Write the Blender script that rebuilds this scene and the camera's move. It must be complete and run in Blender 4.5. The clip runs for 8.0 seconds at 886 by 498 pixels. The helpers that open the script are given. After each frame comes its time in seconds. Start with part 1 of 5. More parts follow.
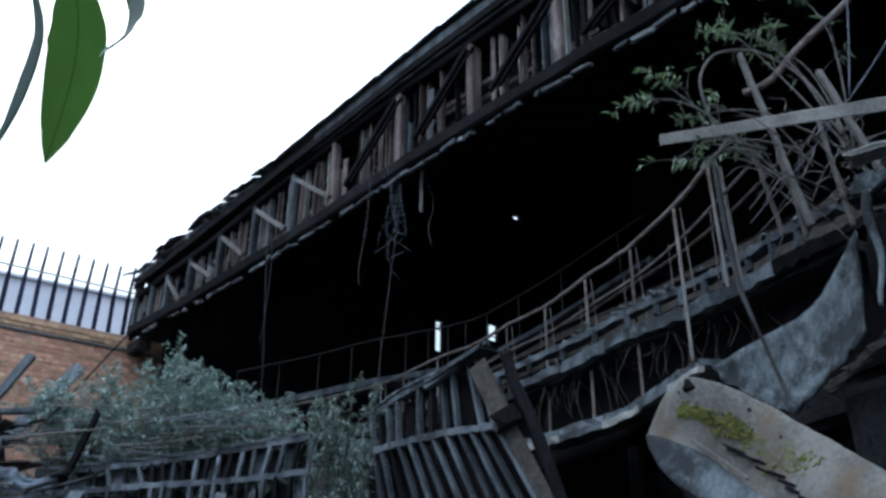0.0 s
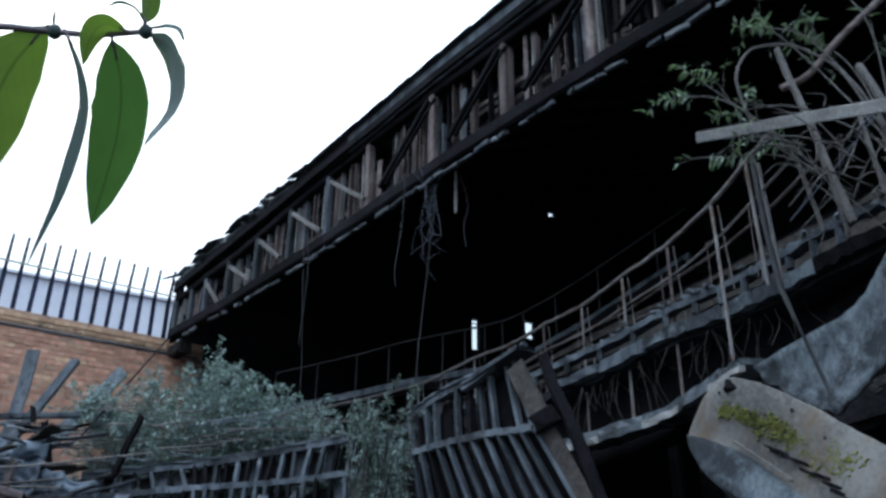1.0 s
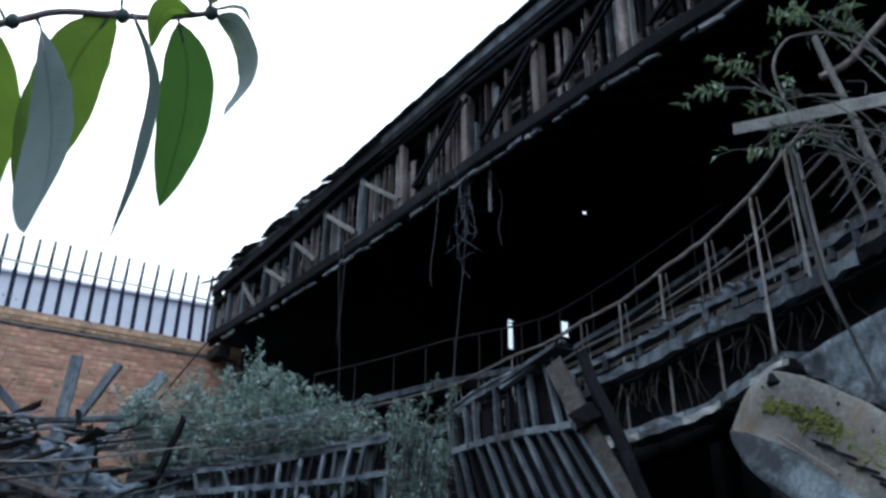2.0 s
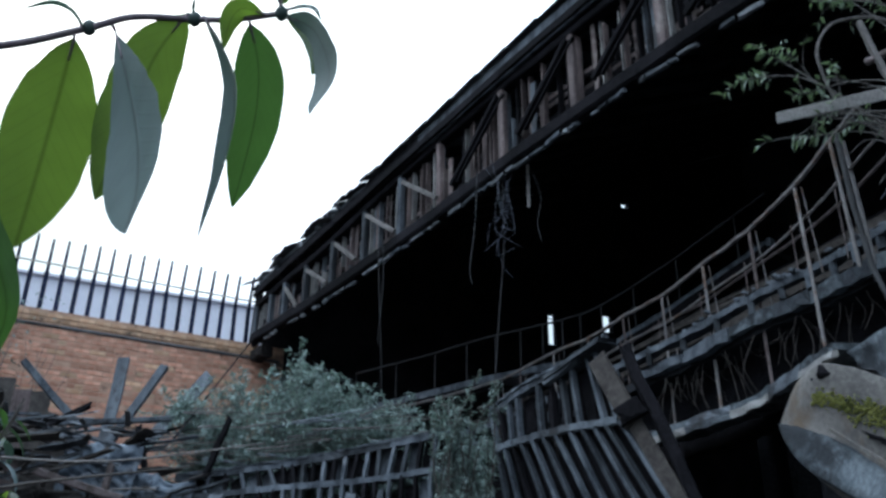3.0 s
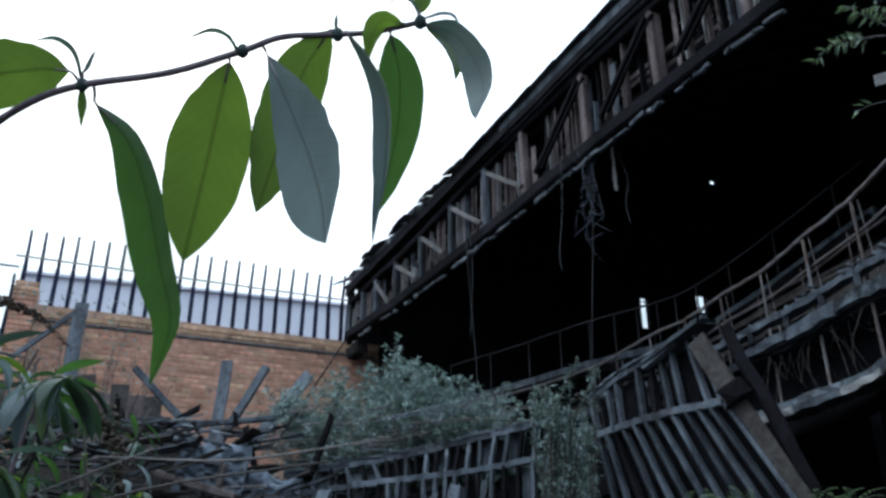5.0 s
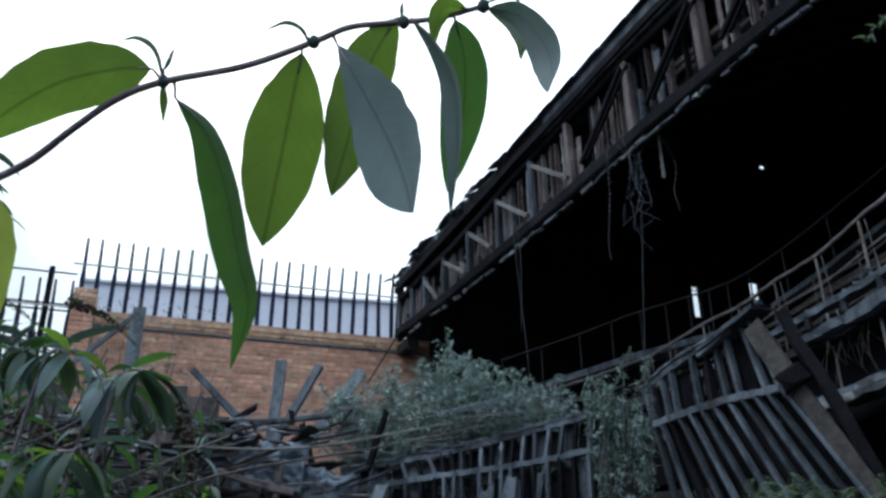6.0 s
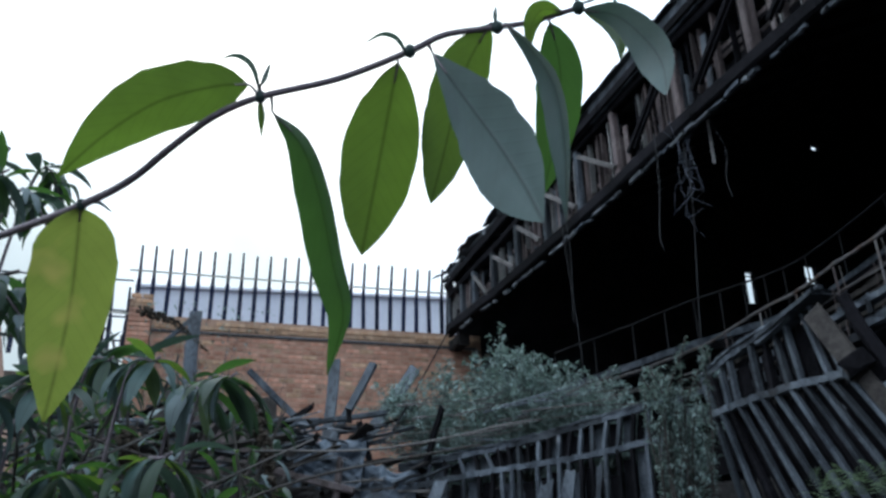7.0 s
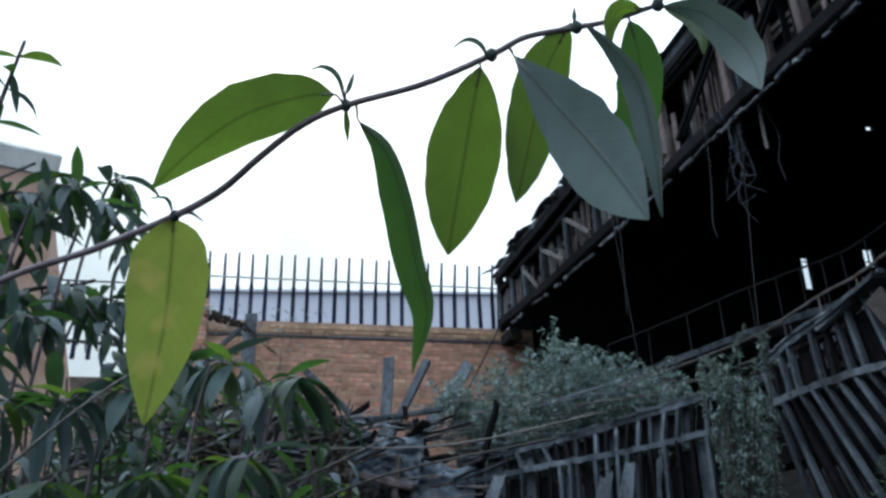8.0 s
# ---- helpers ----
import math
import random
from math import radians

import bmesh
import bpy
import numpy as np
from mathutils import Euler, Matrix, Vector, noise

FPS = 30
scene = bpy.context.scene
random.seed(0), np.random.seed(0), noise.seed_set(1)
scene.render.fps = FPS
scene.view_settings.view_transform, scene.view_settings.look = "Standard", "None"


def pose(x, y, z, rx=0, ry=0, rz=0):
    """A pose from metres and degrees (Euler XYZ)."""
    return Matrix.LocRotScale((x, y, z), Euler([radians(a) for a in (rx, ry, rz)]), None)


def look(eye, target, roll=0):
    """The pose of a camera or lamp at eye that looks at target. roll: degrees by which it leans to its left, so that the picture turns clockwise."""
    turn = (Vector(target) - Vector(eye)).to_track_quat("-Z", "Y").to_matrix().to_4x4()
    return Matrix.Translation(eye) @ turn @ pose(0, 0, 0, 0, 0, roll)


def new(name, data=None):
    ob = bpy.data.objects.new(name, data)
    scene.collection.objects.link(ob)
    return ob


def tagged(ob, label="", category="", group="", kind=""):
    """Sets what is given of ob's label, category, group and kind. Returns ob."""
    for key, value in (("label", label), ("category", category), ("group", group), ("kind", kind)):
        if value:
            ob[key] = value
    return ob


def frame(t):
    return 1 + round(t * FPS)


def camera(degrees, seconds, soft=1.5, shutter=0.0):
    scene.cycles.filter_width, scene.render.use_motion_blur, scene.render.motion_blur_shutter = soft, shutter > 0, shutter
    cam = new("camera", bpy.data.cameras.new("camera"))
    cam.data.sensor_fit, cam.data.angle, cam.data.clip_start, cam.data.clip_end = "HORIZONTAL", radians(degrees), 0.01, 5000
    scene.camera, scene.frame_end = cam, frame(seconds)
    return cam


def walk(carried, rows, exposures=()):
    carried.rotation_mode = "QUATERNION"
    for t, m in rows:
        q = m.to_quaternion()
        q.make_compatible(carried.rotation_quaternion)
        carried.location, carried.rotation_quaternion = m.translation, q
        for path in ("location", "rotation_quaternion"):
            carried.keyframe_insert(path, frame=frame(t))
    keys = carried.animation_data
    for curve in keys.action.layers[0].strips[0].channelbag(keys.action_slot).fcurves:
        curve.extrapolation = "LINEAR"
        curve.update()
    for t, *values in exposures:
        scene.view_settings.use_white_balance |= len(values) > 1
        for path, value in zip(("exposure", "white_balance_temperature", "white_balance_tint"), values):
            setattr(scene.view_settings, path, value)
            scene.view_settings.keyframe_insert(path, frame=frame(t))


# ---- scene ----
# ---- camera and its way ----
cam = camera(54.24, 8.0, soft=2.9)
PATH = [
    (0.0, -0.0505, 0.0300, 1.4850, -0.26, 25.57, 0.45),
    (0.5, -0.0540, 0.0227, 1.5250, 1.00, 25.35, 0.26),
    (1.0, -0.0530, 0.0120, 1.5175, 2.31, 25.34, 0.62),
    (1.5, -0.0625, 0.0172, 1.5040, 3.50, 25.40, 0.63),
    (3.0, -0.0958, 0.0167, 1.5007, 7.46, 25.18, 0.55),
    (3.5, -0.1134, 0.0112, 1.5189, 8.86, 24.94, 0.49),
    (4.0, -0.1248, 0.0057, 1.5218, 10.37, 24.78, 0.22),
    (4.5, -0.1298, 0.0006, 1.5116, 11.96, 24.67, -0.04),
    (6.0, -0.1444, -0.0235, 1.4755, 16.99, 24.33, -0.69),
    (6.5, -0.1601, -0.0304, 1.4775, 18.65, 24.18, -1.11),
    (7.0, -0.1785, -0.0406, 1.4814, 20.31, 24.04, -1.32),
    (7.5, -0.1932, -0.0510, 1.4828, 21.98, 23.92, -1.63),
    (8.0, -0.1991, -0.0646, 1.4786, 23.74, 23.85, -1.84),
]


def eye_pose(x, y, z, yaw, pitch, roll):
    a, p = radians(yaw), radians(pitch)
    ahead = Vector((-math.sin(a) * math.cos(p), math.cos(a) * math.cos(p), math.sin(p)))
    eye = Vector((x, y, z))
    return look(eye, eye + ahead, roll)


walk(cam, [(t, eye_pose(*r)) for t, *r in PATH], exposures=[(0.0, 0.2, 5600, 5), (4.0, 0.12, 5675, 5), (8.0, -0.08, 5750, 5)])

# ---- light: a bright overcast sky ----
world = bpy.data.worlds.new("world")
scene.world = world
world.use_nodes = True
wn = world.node_tree.nodes
wl = world.node_tree.links
wn.clear()
w_out = wn.new("ShaderNodeOutputWorld")
w_bg = wn.new("ShaderNodeBackground")
w_sky = wn.new("ShaderNodeTexSky")
w_sky.sky_type = "NISHITA"
w_sky.sun_disc = False
w_sky.sun_elevation = radians(42)
w_sky.sun_rotation = radians(-35)
w_sky.air_density, w_sky.dust_density, w_sky.ozone_density = 1.0, 4.0, 1.0
w_scale = wn.new("ShaderNodeVectorMath")
w_scale.operation = "SCALE"
w_scale.inputs["Scale"].default_value = 0.1
w_mix = wn.new("ShaderNodeMix")
w_mix.data_type = "RGBA"
w_mix.inputs["Factor"].default_value = 0.78
w_cloud = wn.new("ShaderNodeTexNoise")
w_cloud.inputs["Scale"].default_value = 2.6
w_cloud.inputs["Detail"].default_value = 5.0
w_ramp = wn.new("ShaderNodeValToRGB")
w_ramp.color_ramp.elements[0].position, w_ramp.color_ramp.elements[0].color = 0.38, (0.56, 0.66, 0.67, 1)
w_ramp.color_ramp.elements[1].position, w_ramp.color_ramp.elements[1].color = 0.58, (1.16, 1.25, 1.36, 1)
w_co = wn.new("ShaderNodeTexCoord")
wl.new(w_co.outputs["Generated"], w_cloud.inputs["Vector"])
wl.new(w_cloud.outputs["Fac"], w_ramp.inputs["Fac"])
wl.new(w_sky.outputs["Color"], w_scale.inputs[0])
wl.new(w_scale.outputs["Vector"], w_mix.inputs["A"])
wl.new(w_ramp.outputs["Color"], w_mix.inputs["B"])
# an overcast sky is brightest overhead
w_sep = wn.new("ShaderNodeSeparateXYZ")
wl.new(w_co.outputs["Generated"], w_sep.inputs["Vector"])
w_pow = wn.new("ShaderNodeMath")
w_pow.operation = "POWER"
w_pow.use_clamp = True
w_pow.inputs[1].default_value = 3.0
wl.new(w_sep.outputs["Z"], w_pow.inputs[0])
w_lift = wn.new("ShaderNodeMath")
w_lift.operation = "MULTIPLY_ADD"
w_lift.inputs[1].default_value, w_lift.inputs[2].default_value = 3.4, 0.92
wl.new(w_pow.outputs[0], w_lift.inputs[0])
wl.new(w_lift.outputs[0], w_bg.inputs["Strength"])
wl.new(w_mix.outputs["Result"], w_bg.inputs["Color"])
wl.new(w_bg.outputs["Background"], w_out.inputs["Surface"])

sun = new("sun", bpy.data.lights.new("sun", "SUN"))
sun.data.energy, sun.data.angle, sun.data.color = 0.6, radians(25), (1.0, 0.96, 0.9)
sun.matrix_world = look((-5, -6, 9), (0, 0, 0))
scene.view_settings.exposure = 0.0


# ---- materials ----
def mat(name, base, alt, rough=0.8, scale=3.0, fine=40.0, bump=0.3, stain=None, stain_at=0.6, metal=0.0, piece=0.0, island=0.0, stretch=(1, 1, 1)):
    """A weathered surface: two colours mixed at two scales, an optional stain colour, fine relief, and a spread of tone from piece to piece."""
    m = bpy.data.materials.new(name)
    m.use_nodes = True
    nt = m.node_tree
    n, l = nt.nodes, nt.links
    b = n["Principled BSDF"]
    co = n.new("ShaderNodeTexCoord")
    mp = n.new("ShaderNodeMapping")
    mp.inputs["Scale"].default_value = stretch
    l.new(co.outputs["Object"], mp.inputs["Vector"])
    big = n.new("ShaderNodeTexNoise")
    big.inputs["Scale"].default_value, big.inputs["Detail"].default_value = scale, 6
    small = n.new("ShaderNodeTexNoise")
    small.inputs["Scale"].default_value, small.inputs["Detail"].default_value = fine, 8
    small.inputs["Roughness"].default_value = 0.65
    for t in (big, small):
        l.new(mp.outputs["Vector"], t.inputs["Vector"])
    add = n.new("ShaderNodeMath")
    add.operation = "MULTIPLY_ADD"
    l.new(small.outputs["Fac"], add.inputs[0])
    add.inputs[1].default_value = 0.9
    l.new(big.outputs["Fac"], add.inputs[2])
    rng = n.new("ShaderNodeMapRange")
    rng.inputs["From Min"].default_value, rng.inputs["From Max"].default_value = 0.78, 1.12
    l.new(add.outputs[0], rng.inputs["Value"])
    mix = n.new("ShaderNodeMix")
    mix.data_type = "RGBA"
    mix.inputs["A"].default_value, mix.inputs["B"].default_value = (*base, 1), (*alt, 1)
    l.new(rng.outputs["Result"], mix.inputs["Factor"])
    col = mix.outputs["Result"]
    if stain:
        st = n.new("ShaderNodeTexNoise")
        st.inputs["Scale"].default_value, st.inputs["Detail"].default_value = scale * 0.7, 9
        st.inputs["Roughness"].default_value = 0.7
        off = n.new("ShaderNodeMapping")
        off.inputs["Location"].default_value = (7.3, 2.1, 5.7)
        l.new(co.outputs["Object"], off.inputs["Vector"])
        l.new(off.outputs["Vector"], st.inputs["Vector"])
        sr = n.new("ShaderNodeMapRange")
        sr.inputs["From Min"].default_value, sr.inputs["From Max"].default_value = stain_at - 0.06, stain_at + 0.06
        l.new(st.outputs["Fac"], sr.inputs["Value"])
        m2 = n.new("ShaderNodeMix")
        m2.data_type = "RGBA"
        m2.inputs["B"].default_value = (*stain, 1)
        l.new(col, m2.inputs["A"])
        l.new(sr.outputs["Result"], m2.inputs["Factor"])
        col = m2.outputs["Result"]
    for amount, node, out in ((piece, "ShaderNodeObjectInfo", "Random"), (island, "ShaderNodeNewGeometry", "Random Per Island")):
        if amount:
            oi = n.new(node)
            r = n.new("ShaderNodeMapRange")
            r.inputs["To Min"].default_value, r.inputs["To Max"].default_value = 1 - amount, 1 + amount
            l.new(oi.outputs[out], r.inputs["Value"])
            hs = n.new("ShaderNodeHueSaturation")
            l.new(r.outputs["Result"], hs.inputs["Value"])
            l.new(col, hs.inputs["Color"])
            col = hs.outputs["Color"]
    l.new(col, b.inputs["Base Color"])
    b.inputs["Roughness"].default_value, b.inputs["Metallic"].default_value = rough, metal
    if rough > 0.75:
        b.inputs["Specular IOR Level"].default_value = 0.05 if max(alt) < 0.05 else 0.25
    bp = n.new("ShaderNodeBump")
    bp.inputs["Strength"].default_value, bp.inputs["Distance"].default_value = bump, 0.02
    l.new(add.outputs[0], bp.inputs["Height"])
    l.new(bp.outputs["Normal"], b.inputs["Normal"])
    return m


def leaf_mat(name, face, thru, amount=0.45, veins=14.0, rough=0.45, island=0.25, old=None):
    """A leaf: diffuse and glossy above, light coming through, midrib and side veins along its own length."""
    m = bpy.data.materials.new(name)
    m.use_nodes = True
    n, l = m.node_tree.nodes, m.node_tree.links
    b, out = n["Principled BSDF"], n["Material Output"]
    uv = n.new("ShaderNodeUVMap")
    sp = n.new("ShaderNodeSeparateXYZ")
    l.new(uv.outputs["UV"], sp.inputs["Vector"])
    ab = n.new("ShaderNodeMath")
    ab.operation = "ABSOLUTE"
    l.new(sp.outputs["X"], ab.inputs[0])
    rib = n.new("ShaderNodeMapRange")
    rib.inputs["From Min"].default_value, rib.inputs["From Max"].default_value = 0.0, 0.07
    l.new(ab.outputs[0], rib.inputs["Value"])
    sl = n.new("ShaderNodeMath")
    sl.operation = "MULTIPLY_ADD"
    l.new(ab.outputs[0], sl.inputs[0])
    sl.inputs[1].default_value = -0.22
    l.new(sp.outputs["Y"], sl.inputs[2])
    fr = n.new("ShaderNodeMath")
    fr.operation = "MULTIPLY"
    fr.inputs[1].default_value = veins * 6.283
    l.new(sl.outputs[0], fr.inputs[0])
    si = n.new("ShaderNodeMath")
    si.operation = "SINE"
    l.new(fr.outputs[0], si.inputs[0])
    vr = n.new("ShaderNodeMapRange")
    vr.inputs["From Min"].default_value, vr.inputs["From Max"].default_value = 0.75, 1.0
    vr.inputs["To Min"].default_value, vr.inputs["To Max"].default_value = 1.0, 0.94
    l.new(si.outputs[0], vr.inputs["Value"])
    mul = n.new("ShaderNodeMath")
    mul.operation = "MULTIPLY"
    rr = n.new("ShaderNodeMapRange")
    rr.inputs["To Min"].default_value, rr.inputs["To Max"].default_value = 0.55, 1.0
    l.new(rib.outputs["Result"], rr.inputs["Value"])
    l.new(rr.outputs["Result"], mul.inputs[0])
    l.new(vr.outputs["Result"], mul.inputs[1])
    nz = n.new("ShaderNodeTexNoise")
    co = n.new("ShaderNodeTexCoord")
    l.new(co.outputs["Object"], nz.inputs["Vector"])
    nz.inputs["Scale"].default_value, nz.inputs["Detail"].default_value = 35, 4
    nr = n.new("ShaderNodeMapRange")
    nr.inputs["To Min"].default_value, nr.inputs["To Max"].default_value = 0.75, 1.25
    l.new(nz.outputs["Fac"], nr.inputs["Value"])
    m3 = n.new("ShaderNodeMath")
    m3.operation = "MULTIPLY"
    l.new(mul.outputs[0], m3.inputs[0])
    l.new(nr.outputs["Result"], m3.inputs[1])
    gi = n.new("ShaderNodeNewGeometry")
    gr = n.new("ShaderNodeMapRange")
    gr.inputs["To Min"].default_value, gr.inputs["To Max"].default_value = 1 - island, 1 + island
    l.new(gi.outputs["Random Per Island"], gr.inputs["Value"])
    m4 = n.new("ShaderNodeMath")
    m4.operation = "MULTIPLY"
    l.new(m3.outputs[0], m4.inputs[0])
    l.new(gr.outputs["Result"], m4.inputs[1])
    tr = n.new("ShaderNodeBsdfTranslucent")
    for colour, target in ((face, b.inputs["Base Color"]), (thru, tr.inputs["Color"])):
        hs = n.new("ShaderNodeHueSaturation")
        hs.inputs["Color"].default_value = (*colour, 1)
        l.new(m4.outputs[0], hs.inputs["Value"])
        src = hs.outputs["Color"]
        if old:
            on = n.new("ShaderNodeTexNoise")
            l.new(co.outputs["Object"], on.inputs["Vector"])
            on.inputs["Scale"].default_value = 22
            orr = n.new("ShaderNodeMapRange")
            orr.inputs["From Min"].default_value, orr.inputs["From Max"].default_value = 0.52, 0.66
            l.new(on.outputs["Fac"], orr.inputs["Value"])
            om = n.new("ShaderNodeMix")
            om.data_type = "RGBA"
            om.inputs["B"].default_value = (*old, 1)
            l.new(src, om.inputs["A"])
            l.new(orr.outputs["Result"], om.inputs["Factor"])
            src = om.outputs["Result"]
        l.new(src, target)
    b.inputs["Roughness"].default_value = rough
    b.inputs["Specular IOR Level"].default_value = 0.35
    bp = n.new("ShaderNodeBump")
    bp.inputs["Strength"].default_value, bp.inputs["Distance"].default_value = 0.35, 0.002
    l.new(m3.outputs[0], bp.inputs["Height"])
    l.new(bp.outputs["Normal"], b.inputs["Normal"])
    mx = n.new("ShaderNodeMixShader")
    mx.inputs["Fac"].default_value = amount
    l.new(b.outputs["BSDF"], mx.inputs[1])
    l.new(tr.outputs["BSDF"], mx.inputs[2])
    l.new(mx.outputs["Shader"], out.inputs["Surface"])
    return m


M_BRICK = mat("brick", (0.45, 0.215, 0.145), (0.56, 0.33, 0.245), 0.9, 6, 90, 0.5, stain=(0.13, 0.09, 0.075), stain_at=0.66, piece=0.24, island=0.24)
M_BRICK_PALE = mat("brick_pale", (0.44, 0.26, 0.16), (0.55, 0.38, 0.26), 0.9, 6, 90, 0.5, stain=(0.09, 0.07, 0.06), stain_at=0.60, piece=0.28, island=0.28)
M_MORTAR = mat("mortar", (0.48, 0.32, 0.24), (0.36, 0.22, 0.16), 0.95, 9, 120, 0.6, stain=(0.07, 0.05, 0.05), stain_at=0.62)
# soot, with the unlit hall's shade put into the near-black colour
M_SOOT_SHADE = mat("soot", (0.016, 0.017, 0.020), (0.04, 0.041, 0.047), 0.95, 2, 30, 0.6)
# paler sooty copy: the hall's faint light is put into the colour
M_SOOTY_LIFTED = mat("sooty_plaster_lifted", (0.02, 0.022, 0.027), (0.12, 0.13, 0.145), 0.95, 1.1, 20, 0.6, stain=(0.22, 0.23, 0.25), stain_at=0.70)
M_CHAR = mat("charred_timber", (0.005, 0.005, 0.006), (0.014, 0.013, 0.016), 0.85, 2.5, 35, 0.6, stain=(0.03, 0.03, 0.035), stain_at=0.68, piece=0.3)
M_BOARD = mat("brown_board", (0.045, 0.034, 0.036), (0.16, 0.125, 0.122), 0.8, 3, 40, 0.5, stain=(0.24, 0.21, 0.20), stain_at=0.62, piece=0.55, stretch=(3, 3, 0.5))
M_GREY = mat("grey_timber", (0.07, 0.078, 0.095), (0.17, 0.19, 0.22), 0.8, 3, 45, 0.5, stain=(0.05, 0.05, 0.055), stain_at=0.56, piece=0.35, stretch=(2.5, 2.5, 0.7))
M_DARKWOOD = mat("dark_grey_timber", (0.024, 0.028, 0.036), (0.098, 0.110, 0.130), 0.8, 3, 45, 0.5, stain=(0.16, 0.17, 0.19), stain_at=0.64, piece=0.6, stretch=(2.5, 2.5, 0.7))
M_PALEWOOD = mat("pale_timber", (0.17, 0.165, 0.165), (0.33, 0.32, 0.315), 0.75, 4, 50, 0.4, stain=(0.16, 0.15, 0.15), stain_at=0.6, piece=0.2)
M_RAIL = mat("painted_rail", (0.15, 0.14, 0.15), (0.27, 0.25, 0.245), 0.6, 8, 60, 0.3, stain=(0.13, 0.075, 0.05), stain_at=0.56, piece=0.3)
M_RUST = mat("rusty_steel", (0.085, 0.066, 0.068), (0.16, 0.125, 0.125), 0.75, 10, 80, 0.4, stain=(0.05, 0.035, 0.03), stain_at=0.55, piece=0.3)
M_FENCE = mat("blue_steel", (0.006, 0.010, 0.035), (0.012, 0.018, 0.05), 0.8, 12, 80, 0.2, stain=(0.06, 0.04, 0.035), stain_at=0.68, piece=0.3)
M_GALV = mat("galvanised_rail", (0.30, 0.29, 0.26), (0.42, 0.40, 0.36), 0.55, 12, 80, 0.2, metal=0.4)
M_PLASTER = mat("grey_blue_plaster", (0.075, 0.09, 0.105), (0.17, 0.19, 0.215), 0.85, 3.5, 40, 0.6, stain=(0.022, 0.025, 0.03), stain_at=0.51, stretch=(1, 1, 0.45))
M_SLAB = mat("concrete", (0.095, 0.09, 0.088), (0.19, 0.178, 0.17), 0.88, 2.6, 30, 0.4, stain=(0.13, 0.10, 0.075), stain_at=0.58)
M_MOSS = mat("moss", (0.13, 0.14, 0.035), (0.24, 0.245, 0.07), 0.95, 14, 140, 1.0, stain=(0.05, 0.06, 0.02), stain_at=0.60)
M_LILAC = mat("pale_cladding", (0.62, 0.62, 0.71), (0.68, 0.68, 0.76), 0.7, 0.4, 8, 0.1)
M_SLATE = mat("slate", (0.035, 0.038, 0.048), (0.075, 0.08, 0.095), 0.7, 5, 50, 0.4, stain=(0.11, 0.12, 0.13), stain_at=0.66, piece=0.4, island=0.4)
M_CABLE = mat("old_cable", (0.06, 0.07, 0.10), (0.12, 0.13, 0.17), 0.6, 10, 60, 0.2)
M_TARP = mat("grey_blue_sheeting", (0.05, 0.068, 0.098), (0.13, 0.16, 0.205), 0.55, 4, 40, 0.4, stain=(0.05, 0.055, 0.07), stain_at=0.55)
M_RUBBLE = mat("rubble", (0.016, 0.015, 0.016), (0.048, 0.044, 0.043), 0.95, 4, 40, 1.0, stain=(0.085, 0.075, 0.07), stain_at=0.66, island=0.4)
M_RENDER = mat("pink_render", (0.40, 0.25, 0.19), (0.50, 0.34, 0.27), 0.9, 3, 60, 0.4, stain=(0.26, 0.16, 0.12), stain_at=0.58)
M_CAP = mat("coping_concrete", (0.42, 0.41, 0.39), (0.55, 0.54, 0.52), 0.85, 5, 60, 0.4, stain=(0.22, 0.21, 0.20), stain_at=0.6)
M_BARK = mat("bark", (0.075, 0.070, 0.068), (0.18, 0.172, 0.165), 0.9, 12, 90, 0.6)
M_STEM = mat("young_stem", (0.13, 0.10, 0.125), (0.22, 0.18, 0.20), 0.7, 20, 120, 0.3)
M_LEAF = leaf_mat("near_leaf", (0.045, 0.068, 0.052), (0.125, 0.205, 0.022), 0.45)
# upper sides of the near leaves: bluish sky sheen mixed into the colour
M_LEAF_SKY_GREY = leaf_mat("near_leaf_sky_grey", (0.052, 0.086, 0.084), (0.08, 0.125, 0.085), 0.30, rough=0.6)
M_LEAF_YELLOW = leaf_mat("near_leaf_yellow", (0.08, 0.10, 0.05), (0.24, 0.30, 0.05), 0.5, old=(0.28, 0.26, 0.07))
M_LEAF_BUSH = leaf_mat("shrub_leaf", (0.03, 0.048, 0.038), (0.05, 0.11, 0.03), 0.25, veins=8, rough=0.6, island=0.4)
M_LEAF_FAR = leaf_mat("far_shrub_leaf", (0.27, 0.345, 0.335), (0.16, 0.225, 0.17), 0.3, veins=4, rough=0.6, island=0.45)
M_POLE = mat("weathered_pole", (0.08, 0.073, 0.073), (0.165, 0.152, 0.148), 0.85, 5, 60, 0.5, piece=0.2)
M_WIRE = mat("dark_cable", (0.018, 0.018, 0.021), (0.04, 0.04, 0.045), 0.7, 10, 60, 0.2)
# bush leaf tops, paler grey-blue: a sky highlight put into the colour
M_LEAF_SHEEN = leaf_mat("sheen_leaf_grey", (0.09, 0.12, 0.13), (0.05, 0.09, 0.05), 0.2, rough=0.6)
M_SPIKE = mat("withered_flower", (0.035, 0.028, 0.022), (0.07, 0.055, 0.042), 0.95, 20, 90, 0.6)
M_LEAF_DEEP = leaf_mat("deep_green_leaf", (0.03, 0.05, 0.035), (0.08, 0.18, 0.03), 0.32, rough=0.6)
M_TWIG = mat("dark_twig", (0.04, 0.035, 0.034), (0.085, 0.075, 0.07), 0.85, 15, 90, 0.4)
M_CORNICE = mat("cornice_plaster", (0.08, 0.088, 0.10), (0.21, 0.22, 0.24), 0.85, 9, 60, 0.5, piece=0.5)
